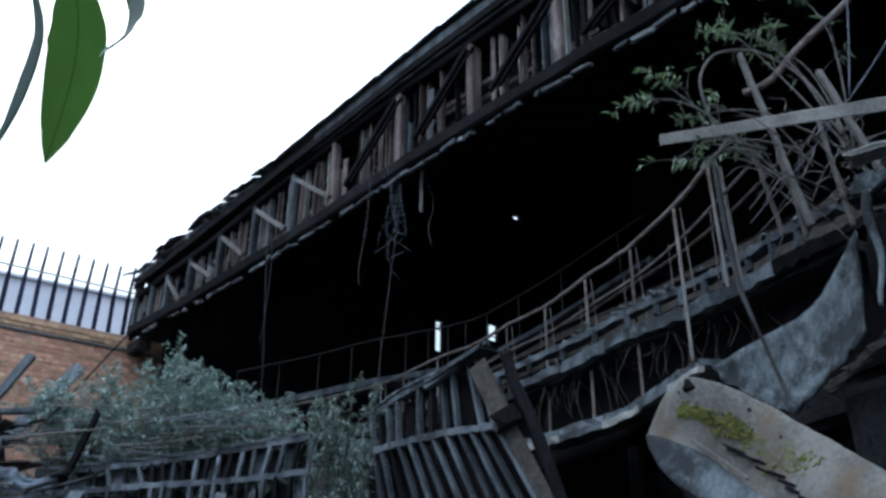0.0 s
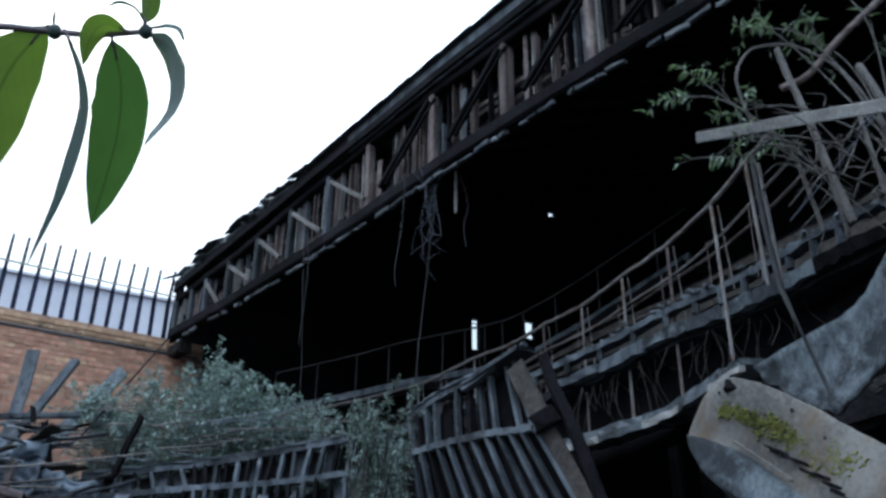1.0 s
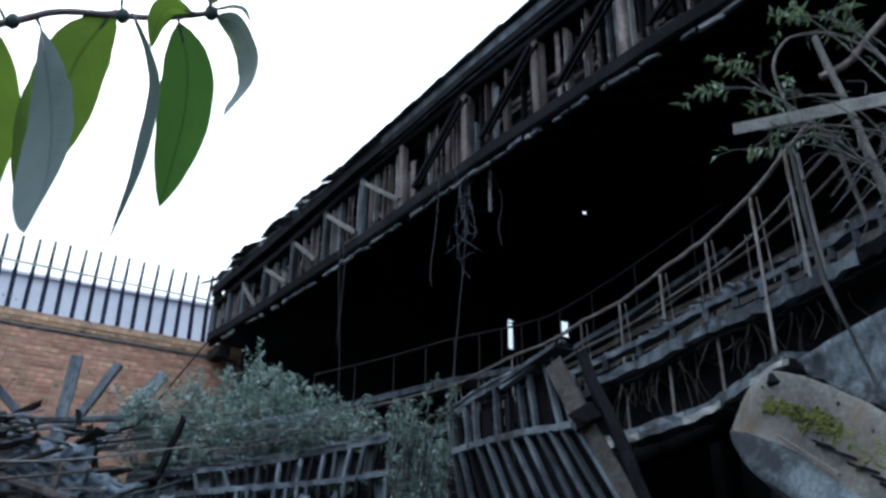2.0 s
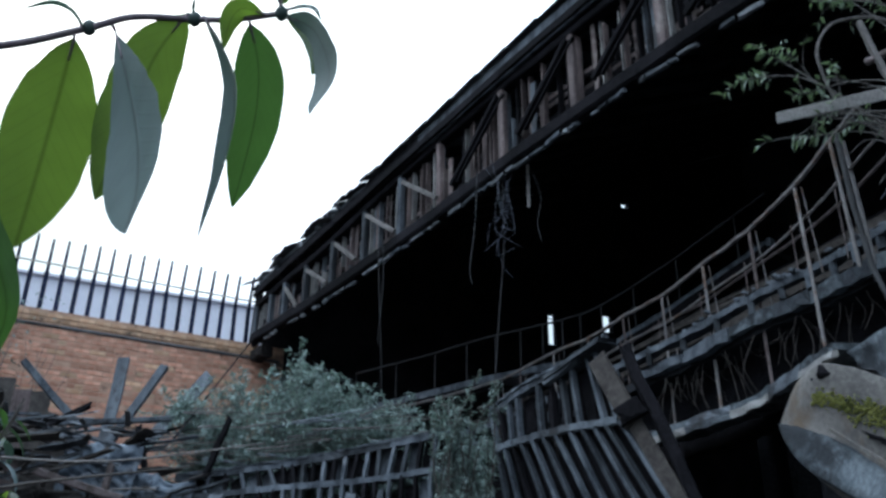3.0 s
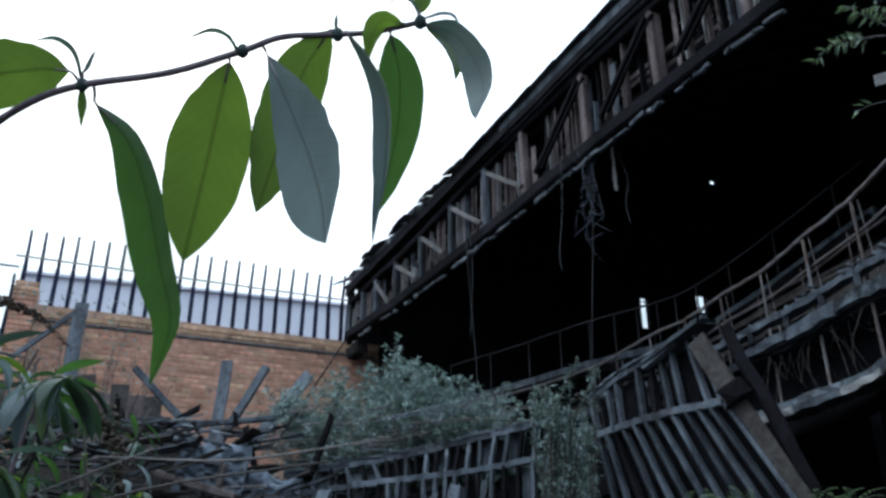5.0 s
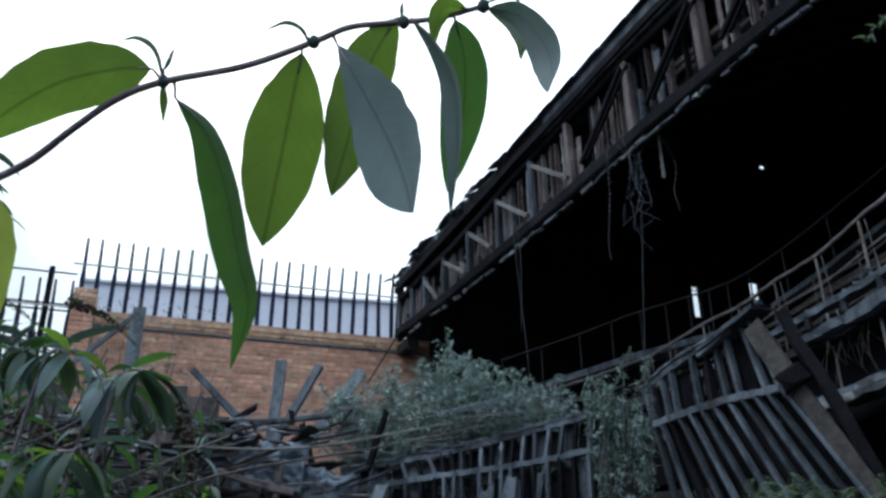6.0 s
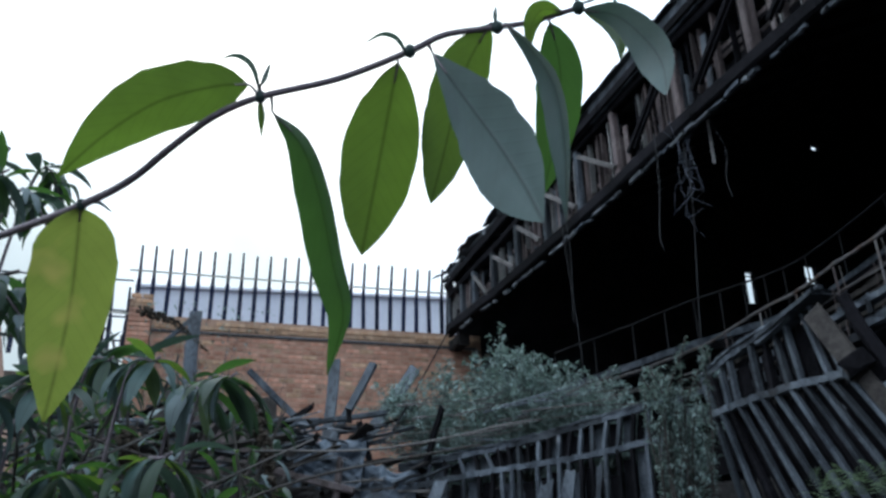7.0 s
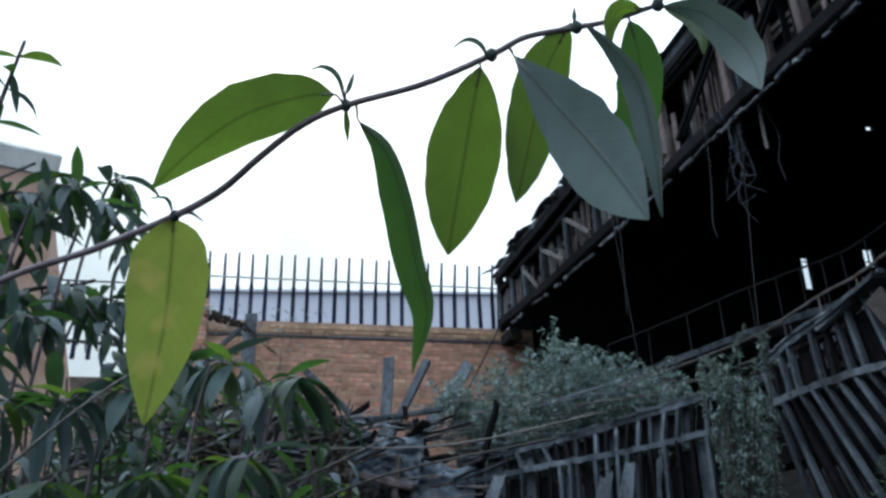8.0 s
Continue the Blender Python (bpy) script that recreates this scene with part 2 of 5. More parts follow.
M_DIRT = mat("dirty_render", (0.13, 0.10, 0.085), (0.22, 0.175, 0.15), 0.95, 3, 50, 0.6, stain=(0.07, 0.06, 0.05), stain_at=0.55)
M_LEAF_FRESH = leaf_mat("fresh_shrub_leaf", (0.23, 0.29, 0.23), (0.15, 0.22, 0.09), 0.3, veins=4, rough=0.6, island=0.35)


# ---- builders ----
def finish(name, bm, material, parent=None, label="", smooth=False):
    me = bpy.data.meshes.new(name)
    bmesh.ops.recalc_face_normals(bm, faces=bm.faces[:])
    bm.to_mesh(me)
    bm.free()
    me.materials.append(material)
    if smooth:
        me.shade_smooth()
    ob = new(name, me)
    if parent:
        ob.parent = parent
    if label:
        ob["label"] = label
    return ob


def part(name, bm, material, parent, label="", smooth=False):
    return finish(name, bm, material, parent, label, smooth)


def thing(name, label, category, group="", kind=""):
    return tagged(new(name), label, category, group, kind)


def axes(d, up=(0, 0, 1)):
    d = Vector(d).normalized()
    up = Vector(up)
    if abs(d.dot(up.normalized())) > 0.97:
        up = Vector((0.3, 1, 0.1))
    side = d.cross(up).normalized()
    return d, side, side.cross(d).normalized()


def beam(bm, p, q, w, h, up=(0, 0, 1), seg=1, wob=0.0, taper=1.0, chip=0.0):
    """A bar with chamfered edges from p to q, w wide and h deep; wob bends it, chip wears its ends and edges."""
    p, q = Vector(p), Vector(q)
    d, s, u = axes(q - p, up)
    c = min(w, h) * 0.16
    prof = [(w / 2 - c, h / 2), (w / 2, h / 2 - c), (w / 2, -h / 2 + c), (w / 2 - c, -h / 2), (-w / 2 + c, -h / 2), (-w / 2, -h / 2 + c), (-w / 2, h / 2 - c), (-w / 2 + c, h / 2)]
    rings = []
    for i in range(seg + 1):
        f = i / seg
        k = 1 + (taper - 1) * f
        o = p.lerp(q, f)
        if 0 < i < seg and wob:
            o = o + s * random.uniform(-wob, wob) + u * random.uniform(-wob, wob)
        ring = []
        for a, b in prof:
            e = d * random.uniform(-chip, chip) * 2 if i in (0, seg) else Vector()
            ring.append(bm.verts.new(o + s * (a * k + random.uniform(-chip, chip) * 0.3) + u * (b * k + random.uniform(-chip, chip) * 0.3) + e))
        rings.append(ring)
    for a, b in zip(rings, rings[1:]):
        for i in range(8):
            bm.faces.new((a[i], a[(i + 1) % 8], b[(i + 1) % 8], b[i]))
    bm.faces.new(rings[0][::-1])
    bm.faces.new(rings[-1])
    return bm


def spline(pts, n):
    """n + 1 points along a smooth line through pts."""
    pts = [Vector(p) for p in pts]
    ext = [2 * pts[0] - pts[1], *pts, 2 * pts[-1] - pts[-2]]
    out = []
    m = len(pts) - 1
    for i in range(n + 1):
        f = i / n * m
        k = min(int(f), m - 1)
        t = f - k
        a, b, c, d = ext[k:k + 4]
        out.append(0.5 * ((2 * b) + (c - a) * t + (2 * a - 5 * b + 4 * c - d) * t * t + (3 * b - a - 3 * c + d) * t ** 3))
    return out


def tube(bm, pts, r0, r1=None, sides=6):
    r1 = r0 if r1 is None else r1
    pts = [Vector(p) for p in pts]
    rings = []
    for i, p in enumerate(pts):
        d, s, u = axes(pts[min(i + 1, len(pts) - 1)] - pts[max(i - 1, 0)])
        r = r0 + (r1 - r0) * i / (len(pts) - 1)
        rings.append([bm.verts.new(p + (s * math.cos(a) + u * math.sin(a)) * r) for a in (j * math.tau / sides for j in range(sides))])
    for a, b in zip(rings, rings[1:]):
        for j in range(sides):
            bm.faces.new((a[j], a[(j + 1) % sides], b[(j + 1) % sides], b[j]))
    bm.faces.new(rings[0][::-1])
    bm.faces.new(rings[-1])
    return bm


def sweep(bm, pts, w, h, chip=0.0):
    """A rectangular bar bent along pts, w wide on the level and h high."""
    pts = [Vector(p) for p in pts]
    rings = []
    for i, p in enumerate(pts):
        d = pts[min(i + 1, len(pts) - 1)] - pts[max(i - 1, 0)]
        s = Vector((d.y, -d.x, 0)).normalized()
        ring = []
        for a, b in ((w / 2, h / 2), (w / 2, -h / 2), (-w / 2, -h / 2), (-w / 2, h / 2)):
            ring.append(bm.verts.new(p + s * (a + random.uniform(-chip, chip)) + Vector((0, 0, b + random.uniform(-chip, chip)))))
        rings.append(ring)
    for a, b in zip(rings, rings[1:]):
        for j in range(4):
            bm.faces.new((a[j], a[(j + 1) % 4], b[(j + 1) % 4], b[j]))
    bm.faces.new(rings[0][::-1])
    bm.faces.new(rings[-1])
    return bm


def leaf(bm, base, tip, face, width, droop=0.15, fold=0.25, rows=8, twist=0.0, nibble=0.0, belly=0.45, bend=None):
    """A lance-shaped leaf from base to tip, folded along its midrib; face is the way its upper side looks."""
    uv = bm.loops.layers.uv.verify()
    base, tip = Vector(base), Vector(tip)
    d = tip - base
    length = d.length
    d.normalize()
    f = Vector(face)
    f = (f - d * f.dot(d)).normalized()
    s = d.cross(f).normalized()
    grid = []
    for i in range(rows + 1):
        v = i / rows
        k = v ** (math.log(0.5) / math.log(belly))
        wd = width / 2 * max(math.sin(math.pi * k), 0.0) ** 0.85 + 0.0006
        a = twist * v
        sd = s * math.cos(a) + f * math.sin(a)
        ff = f * math.cos(a) - s * math.sin(a)
        c = base + d * (length * v) + f * (droop * length * 4 * v * (1 - v))
        if bend:
            c = c + Vector(bend) * (4 * v * (1 - v))
        row = []
        for u in (-1, -0.55, 0, 0.55, 1):
            w = wd * (1 - (random.uniform(0, nibble) if abs(u) == 1 else 0))
            row.append((bm.verts.new(c + sd * (u * w) + ff * (abs(u) * w * fold + random.uniform(-0.02, 0.02) * w)), (u * wd / (width / 2), v)))
        grid.append(row)
    for r0, r1 in zip(grid, grid[1:]):
        for j in range(4):
            q = (r0[j], r0[j + 1], r1[j + 1], r1[j])
            fc = bm.faces.new([x[0] for x in q])
            fc.smooth = True
            for lp, x in zip(fc.loops, q):
                lp[uv].uv = x[1]


def small_leaf(bm, base, d, face, length, width, droop=0.12):
    """A light leaf for shrubs seen from afar: two bent halves."""
    uv = bm.loops.layers.uv.verify()
    d = Vector(d).normalized()
    f = Vector(face)
    f = (f - d * f.dot(d))
    f = f.normalized() if f.length > 1e-4 else Vector((0, 0, 1))
    s = d.cross(f)
    pts = []
    for v, w in ((0.0, 0.05), (0.4, 1.0), (1.0, 0.05)):
        c = base + d * (length * v) + f * (droop * length * (4 * v * (1 - v) - v))
        pts.append([(bm.verts.new(c - s * (w * width / 2)), (-w, v)), (bm.verts.new(c + s * (w * width / 2)), (w, v))])
    for a, b in zip(pts, pts[1:]):
        q = (a[0], a[1], b[1], b[0])
        fc = bm.faces.new([x[0] for x in q])
        fc.smooth = True
        for lp, x in zip(fc.loops, q):
            lp[uv].uv = x[1]


def rnd_dir():
    while True:
        v = Vector((random.uniform(-1, 1), random.uniform(-1, 1), random.uniform(-1, 1)))
        if 0.1 < v.length < 1:
            return v.normalized()


# ---- plan ----
# T: the roof truss's lower line, from its end at the side wall; U along it, N into the building. W: the side wall's face, D along it outwards.
T, U, N = Vector((-4.73, 12.535, 0)), Vector((0.666, -0.746, 0)), Vector((0.746, 0.666, 0))
W, D, F = Vector((-4.74, 12.80, 0)), Vector((-0.812, -0.583, 0)), Vector((0.583, -0.812, 0))
UP = Vector((0, 0, 1))


def along(table, s):
    """Straight steps between the pairs of a table."""
    for (a, x), (b, y) in zip(table, table[1:]):
        if s <= b:
            return x + (y - x) * max(0.0, (s - a) / (b - a))
    return table[-1][1]


SAG = [(0, -0.09), (1.5, -0.11), (2.5, -0.135), (4, -0.10), (5.4, -0.05), (7, 0.02), (8.5, 0.03), (10, 0.01)]


def on_truss(s, z, n=0.0):
    """A place by the truss, whose line sags towards the ruined end."""
    return T + U * s + N * n + UP * (z + (along(SAG, s) if z > 5.5 else 0.0))


def on_wall(s, z, out=0.0):
    return W + D * s + F * out + UP * z


def panelled(name, place, ss, zs, holes, thick, material, label, category):
    """An upright wall with real openings. place(s, z, out) gives its face; holes are (s0, s1, z0, z1)."""
    bm = bmesh.new()
    ss = sorted(set(ss) | {h[0] for h in holes} | {h[1] for h in holes})
    zs = sorted(set(zs) | {h[2] for h in holes} | {h[3] for h in holes})
    vs = {(i, j): bm.verts.new(place(s, z, 0)) for i, s in enumerate(ss) for j, z in enumerate(zs)}
    faces = []
    for i in range(len(ss) - 1):
        for j in range(len(zs) - 1):
            s, z = (ss[i] + ss[i + 1]) / 2, (zs[j] + zs[j + 1]) / 2
            if not any(h[0] < s < h[1] and h[2] < z < h[3] for h in holes):
                faces.append(bm.faces.new((vs[i, j], vs[i + 1, j], vs[i + 1, j + 1], vs[i, j + 1])))
    ex = bmesh.ops.extrude_face_region(bm, geom=faces, use_keep_orig=True)
    back = place(0, 0, -thick) - place(0, 0, 0)
    bmesh.ops.translate(bm, verts=[v for v in ex["geom"] if isinstance(v, bmesh.types.BMVert)], vec=back)
    return tagged(finish(name, bm, material), label, category, kind="structure")

# ---- ground and walls ----
def ground_height(x, y):
    """Level near the eye, rising to a heap of rubble under the fallen balcony fronts."""
    a = min(max((y - 4.9) / 3.2, (8.2 - (Vector((x, y, 0)) - W).dot(F)) / 3.2, 0), 1)
    b = min(max((1.1 - x) / 1.2, 0), 1)
    c = min(max((x + 13) / 4.0, 0), 1)
    f = a * a * (3 - 2 * a) * b * b * (3 - 2 * b) * c
    if y > 18:
        f *= max(0, 1 - (y - 18) / 4)
    bumps = noise.noise(Vector((x * 0.9, y * 0.9, 0))) * 0.12 + noise.noise(Vector((x * 3.1, y * 3.1, 4))) * 0.05
    return 2.62 * f + 0.22 * max(0, 5 - (Vector((x, y, 0)) - W).dot(F)) * f * c + bumps * (0.3 + f)


def build_ground():
    bm = bmesh.new()
    xs = [-3000, -300, -60, -25, *[-14 + 0.3 * i for i in range(80)], 14, 30, 60, 300, 3000]
    ys = [-3000, -300, -60, -20, -8, *[-4 + 0.3 * i for i in range(74)], 22, 30, 60, 300, 3000]
    vs = [[bm.verts.new((x, y, ground_height(x, y) if abs(x) < 14 and -5 < y < 19 else 0)) for y in ys] for x in xs]
    for i in range(len(xs) - 1):
        for j in range(len(ys) - 1):
            bm.faces.new((vs[i][j], vs[i + 1][j], vs[i + 1][j + 1], vs[i][j + 1]))
    return tagged(finish("ground", bm, M_RUBBLE, smooth=True), "dark earth and rubble heaped under the fallen balcony", "ground", kind="structure")


build_ground()


def build_rubble():
    """Broken bricks, stones and splinters strewn over the heap."""
    bm = bmesh.new()
    rnd = random.Random(41)
    for _ in range(900):
        x, y = rnd.uniform(-7.5, -0.9), rnd.uniform(4.6, 9.0)
        z = ground_height(x, y)
        if z < 0.8:
            continue
        d = Vector((rnd.uniform(-1, 1), rnd.uniform(-1, 1), rnd.uniform(-0.5, 0.5))).normalized() * rnd.uniform(0.05, 0.22)
        p = Vector((x, y, z + 0.02))
        beam(bm, p - d / 2, p + d / 2, rnd.uniform(0.04, 0.14), rnd.uniform(0.03, 0.09), chip=0.012)
    return tagged(finish("rubble", bm, M_RUBBLE), "broken bricks, stones and splinters strewn over the heap", "rubble", kind="stuff")


build_rubble()

wall_side = panelled("wall_west", lambda s, z, o: on_wall(s, z, o + 0.0115), [-0.42, 4.78], [-0.2, 6.0], [], 0.30, M_MORTAR, "red brick yard wall with a weathered string course", "wall")
wall_low = panelled("wall_low", lambda s, z, o: on_wall(s, z, o - 0.03), [5.15, 12.0], [-0.2, 5.05], [], 0.30, M_DIRT, "lower rendered yard wall under a steel fence", "wall")
WIN = [(-5.90, -5.705, 6.99, 7.645), (-7.32, -7.055, 7.50, 7.89), (-8.04, -7.84, 10.56, 10.70)]


def under_roof(s, z, o):
    """The gable's top follows the roof slope."""
    return on_wall(s, min(z, 7.18 + 0.51 * max(-s, 0)), o)


# hall walls: soot plus interior shade, both held in the colour
panelled("wall_gable", lambda s, z, o: under_roof(s, z, o - 0.004), [-0.7 * k - 0.05 for k in range(24)], [-0.2, 6.0, 6.95, 9.0, 10.0, 15.0], WIN, 0.12, M_SOOT_SHADE, "near-black gable wall, soot and shade in its colour, with two small window slits", "wall")
panelled("wall_back", lambda s, z, o: on_truss(s, z, 12.0 - o), [-2.0, 16.5], [-0.2, 14.0], [], 0.35, M_SOOTY_LIFTED, "dark rear wall of the burnt hall, soot and shade in its colour", "wall")
panelled("wall_far", lambda s, z, o: on_truss(16.0 + o, min(z, 7.75 + 0.5 * max(s, 0)), s), [-0.3, 0, 3, 6, 9, 12.0], [-0.2, 5.0, 14.0], [], 0.35, M_SOOTY_LIFTED, "dark end wall of the burnt hall, soot and shade in its colour", "wall")
# the floor of the hall behind the gallery
bm = bmesh.new()
corners = [on_truss(0.5, 0.06, 2.5), on_truss(15.9, 0.06, 2.5), on_truss(15.9, 0.06, 11.9), on_truss(0.5, 0.06, 11.9)]
for z in (0.0, 0.05):
    bm.faces.new([bm.verts.new(c + UP * z) for c in corners])
bm.verts.ensure_lookup_table()
for i in range(4):
    bm.faces.new((bm.verts[i], bm.verts[(i + 1) % 4], bm.verts[4 + (i + 1) % 4], bm.verts[4 + i]))
tagged(finish("floor", bm, M_SOOT_SHADE), "near-black floor of the dark hall, shade in its colour", "floor", kind="structure")


def window_slit(h, bars):
    """A small window: a timber frame and thin bars in an opening of the gable wall."""
    t = thing("window", "small slit window with a thin dark frame", "window", "slit windows", "structure")
    s0, s1, z0, z1 = h
    for a, b in (((s0, z0), (s0, z1)), ((s1, z0), (s1, z1)), ((s0, z0), (s1, z0)), ((s0, z1), (s1, z1))):
        part("window_frame", beam(bmesh.new(), on_wall(*a, -0.06), on_wall(*b, -0.06), 0.02, 0.03), M_CHAR, t)
    for f in bars:
        z = z0 + (z1 - z0) * f
        part("window_bar", beam(bmesh.new(), on_wall(s0, z, -0.06), on_wall(s1, z, -0.06), 0.018, 0.02), M_CHAR, t)


window_slit(WIN[0], (0.72, 0.86))
window_slit(WIN[1], (0.3,))


# ---- the roof and its truss ----
def roof_edge_z(s):
    return along([(0, 6.97), (1.6, 7.12), (3, 7.23), (5.2, 7.31), (7.4, 7.365), (16, 7.5)], s)


def build_roof():
    roof = tagged(new("roof"), "blackened slate roof with a broken ragged eaves edge", "roof", kind="structure")
    bm = bmesh.new()
    # the burnt slope, rising into the building; the hall's shade is in its colour
    grid = [[bm.verts.new(on_truss(-0.1 + 0.55 * i, roof_edge_z(0.55 * i) - 0.06 + 0.53 * j * 1.6, -0.1 + j * 1.6) + UP * random.uniform(-0.03, 0.03)) for j in range(9)] for i in range(31)]
    for i in range(30):
        for j in range(8):
            bm.faces.new((grid[i][j], grid[i + 1][j], grid[i + 1][j + 1], grid[i][j + 1]))
    ex = bmesh.ops.extrude_face_region(bm, geom=bm.faces[:], use_keep_orig=True)
    bmesh.ops.translate(bm, verts=[v for v in ex["geom"] if isinstance(v, bmesh.types.BMVert)], vec=(0, 0, 0.05))
    part("roof_deck", bm, M_SOOTY_LIFTED, roof)
    # rafters under it, near-black with shade put into the colour
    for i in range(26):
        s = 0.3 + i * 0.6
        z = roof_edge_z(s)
        part("rafter", beam(bmesh.new(), on_truss(s, z - 0.14, -0.06), on_truss(s, z - 0.14 + 0.53 * 11.8, 11.8), 0.06, 0.12), M_SOOT_SHADE, roof)
    # fascia in lengths, missing boards at the ruined end
    s = 0.15
    while s < 15.5:
        ln = random.uniform(0.7, 1.6)
        z = roof_edge_z(s)
        if s > 3.3 or random.random() < 0.55:
            part("fascia_board", beam(bmesh.new(), on_truss(s, z - 0.13, -0.09), on_truss(s + ln, roof_edge_z(s + ln) - 0.13, -0.09), 0.035, 0.26 if s > 3 else 0.16, seg=3, wob=0.008, chip=0.012), M_DARKWOOD if s > 4.2 else M_CHAR, roof)
        s += ln
    s = 0.1
    while s < 15.5:
        ln = random.uniform(1.2, 2.4)
        part("gutter_board", beam(bmesh.new(), on_truss(s, roof_edge_z(s) - 0.19, -0.12), on_truss(s + ln - 0.02, roof_edge_z(s + ln) - 0.19, -0.12), 0.05, 0.10, seg=3, wob=0.006, chip=0.008), M_CHAR, roof)
        s += ln
    # slates along the eaves in three ragged courses
    for course in range(4):
        s = -0.05
        while s < 11.0:
            w = random.uniform(0.16, 0.26)
            worn = max(0, 1 - s / 4.2)
            w = w if worn else 0.5
            if random.random() > 0.45 * worn:
                z = roof_edge_z(s) + 0.02 + 0.5 * 0.17 * course
                n = -0.17 + 0.17 * course + random.uniform(-0.03, 0.03) * (worn > 0) - random.uniform(0, 0.10) * worn
                p = on_truss(s, z + random.uniform(0, 0.07) * worn, n)
                q = on_truss(s, z + 0.5 * 0.3 + random.uniform(-0.02, 0.10) * worn, n + 0.3)
                part("slate", beam(bmesh.new(), p, q, w, 0.014, up=UP - U * 0.06 + U * random.uniform(-0.25, 0.25) * worn, chip=0.005 if worn else 0.002), M_SLATE, roof)
            s += w + 0.01
    # torn laths and felt standing up at the ruined end
    for _ in range(34):
        s = random.uniform(0.0, 3.6)
        z = roof_edge_z(s)
        a = on_truss(s, z - random.uniform(0.0, 0.12), random.uniform(-0.14, 0.05))
        b = a + U * random.uniform(-0.25, 0.3) + UP * random.uniform(-0.05, 0.13) + N * random.uniform(-0.1, 0.1)
        part("torn_lath", beam(bmesh.new(), a, b, random.uniform(0.02, 0.06), random.uniform(0.015, 0.05), chip=0.01), random.choice((M_CHAR, M_SLATE, M_CHAR, M_DARKWOOD)), roof)


build_roof()


def boards_top(s):
    """The height of the boards' top, under the eaves."""
    return along([(0, 6.66), (1.7, 6.76), (3.4, 6.93), (5, 7.05), (16, 7.06)], s)


def build_truss():
    t = thing("roof_truss", "charred timber roof truss clad with broken brown boards", "truss")
    for a in range(7):
        s = a * 2.2
        part("bottom_chord", beam(bmesh.new(), on_truss(s, 6.10, 0.0), on_truss(s + 2.2, 6.10, 0.0), 0.16, 0.17, seg=6, wob=0.006, chip=0.012), M_CHAR, t)
        part("top_chord", beam(bmesh.new(), on_truss(s, boards_top(s), 0.0), on_truss(s + 2.2, boards_top(s + 2.2), 0.0), 0.13, 0.10, seg=5, wob=0.006, chip=0.01), M_CHAR, t)
    # posts and braces: the far bays lean one way, the near bays the other
    posts = [0.05, 0.60, 1.10, 1.80, 2.62, 3.50, 4.38, 5.23, 6.40, 7.50, 8.60, 10.0, 11.3, 12.6, 14.0]
    for s in posts:
        part("post", beam(bmesh.new(), on_truss(s, 6.17, -0.02), on_truss(s, boards_top(s) - 0.03, -0.02), 0.085, 0.085, up=N, seg=3, wob=0.004, chip=0.006), M_DARKWOOD if s < 5 else M_BOARD, t)
    for lo, zlo, hi, zhi in ((1.65, 6.14, 1.19, 6.57), (2.58, 6.21, 1.92, 6.61), (3.36, 6.25, 2.75, 6.72), (4.34, 6.23, 3.62, 6.77), (5.25, 6.26, 4.50, 6.83)):
        part("brace", beam(bmesh.new(), on_truss(lo, zlo, -0.075), on_truss(hi, zhi, -0.075), 0.055, 0.05, up=N, seg=3, wob=0.004, chip=0.005), M_POLE, t)
    for a, b in zip(posts[7:], posts[8:]):
        lo, hi = a + 0.3, b - 0.02
        part("brace", beam(bmesh.new(), on_truss(lo, 6.28, -0.075), on_truss(hi, 6.95, -0.075), 0.055, 0.05, up=N, seg=3, wob=0.004, chip=0.005), M_CHAR, t)
        part("brace", beam(bmesh.new(), on_truss(lo + 0.1, 6.28, -0.06), on_truss(hi + 0.09, 6.93, -0.06), 0.03, 0.04, up=N, seg=3, wob=0.004), M_CHAR, t)
    # upright cladding boards, many broken; pale edge-on ones paint in side-lit highlights
    s = 0.12
    while s < 14.5:
        w = random.choice((0.025, 0.03, 0.04, 0.05, 0.08))
        if random.random() < 0.86:
            lo, hi = 6.17 + (random.uniform(0, 0.25) if random.random() < 0.2 else 0), boards_top(s) - 0.04 - (random.uniform(0.05, 0.4) if random.random() < 0.25 else 0)
            n = random.choice((0.03, 0.045, 0.07))
            lean = random.uniform(-0.012, 0.012)
            edge = random.random() < 0.55
            part("cladding_board", beam(bmesh.new(), on_truss(s, lo, n), on_truss(s + lean, hi, n), 0.016 if edge else w, 0.07 if edge else 0.02, up=N, seg=3, wob=0.003, chip=0.006), M_CHAR if random.random() < (s - 5) * 0.10 else M_PALEWOOD if edge and random.random() < 0.35 else M_GREY if random.random() < 0.2 else M_BOARD, t)
        s += w + random.uniform(0.008, 0.06)
    # level laths behind the boards
    for row in range(9):
        s = 0.1
        z = 6.22 + row * 0.05
        while s < 14.5:
            ln = random.uniform(0.4, 1.2)
            if random.random() < 0.72:
                part("lath", beam(bmesh.new(), on_truss(s, z, 0.11), on_truss(s + ln, z + random.uniform(-0.02, 0.02), 0.11), 0.012, 0.05, chip=0.004), M_CHAR if random.random() < 0.65 else M_BOARD, t)
            s += ln + random.uniform(0.0, 0.06)
    # broken cornice pieces under the lower chord
    s = 0.5
    while s < 14.6:
        ln = random.uniform(0.05, 0.24)
        if random.random() < (0.74 if s < 5 else 0.88):
            z = 5.985 - random.uniform(0, 0.025)
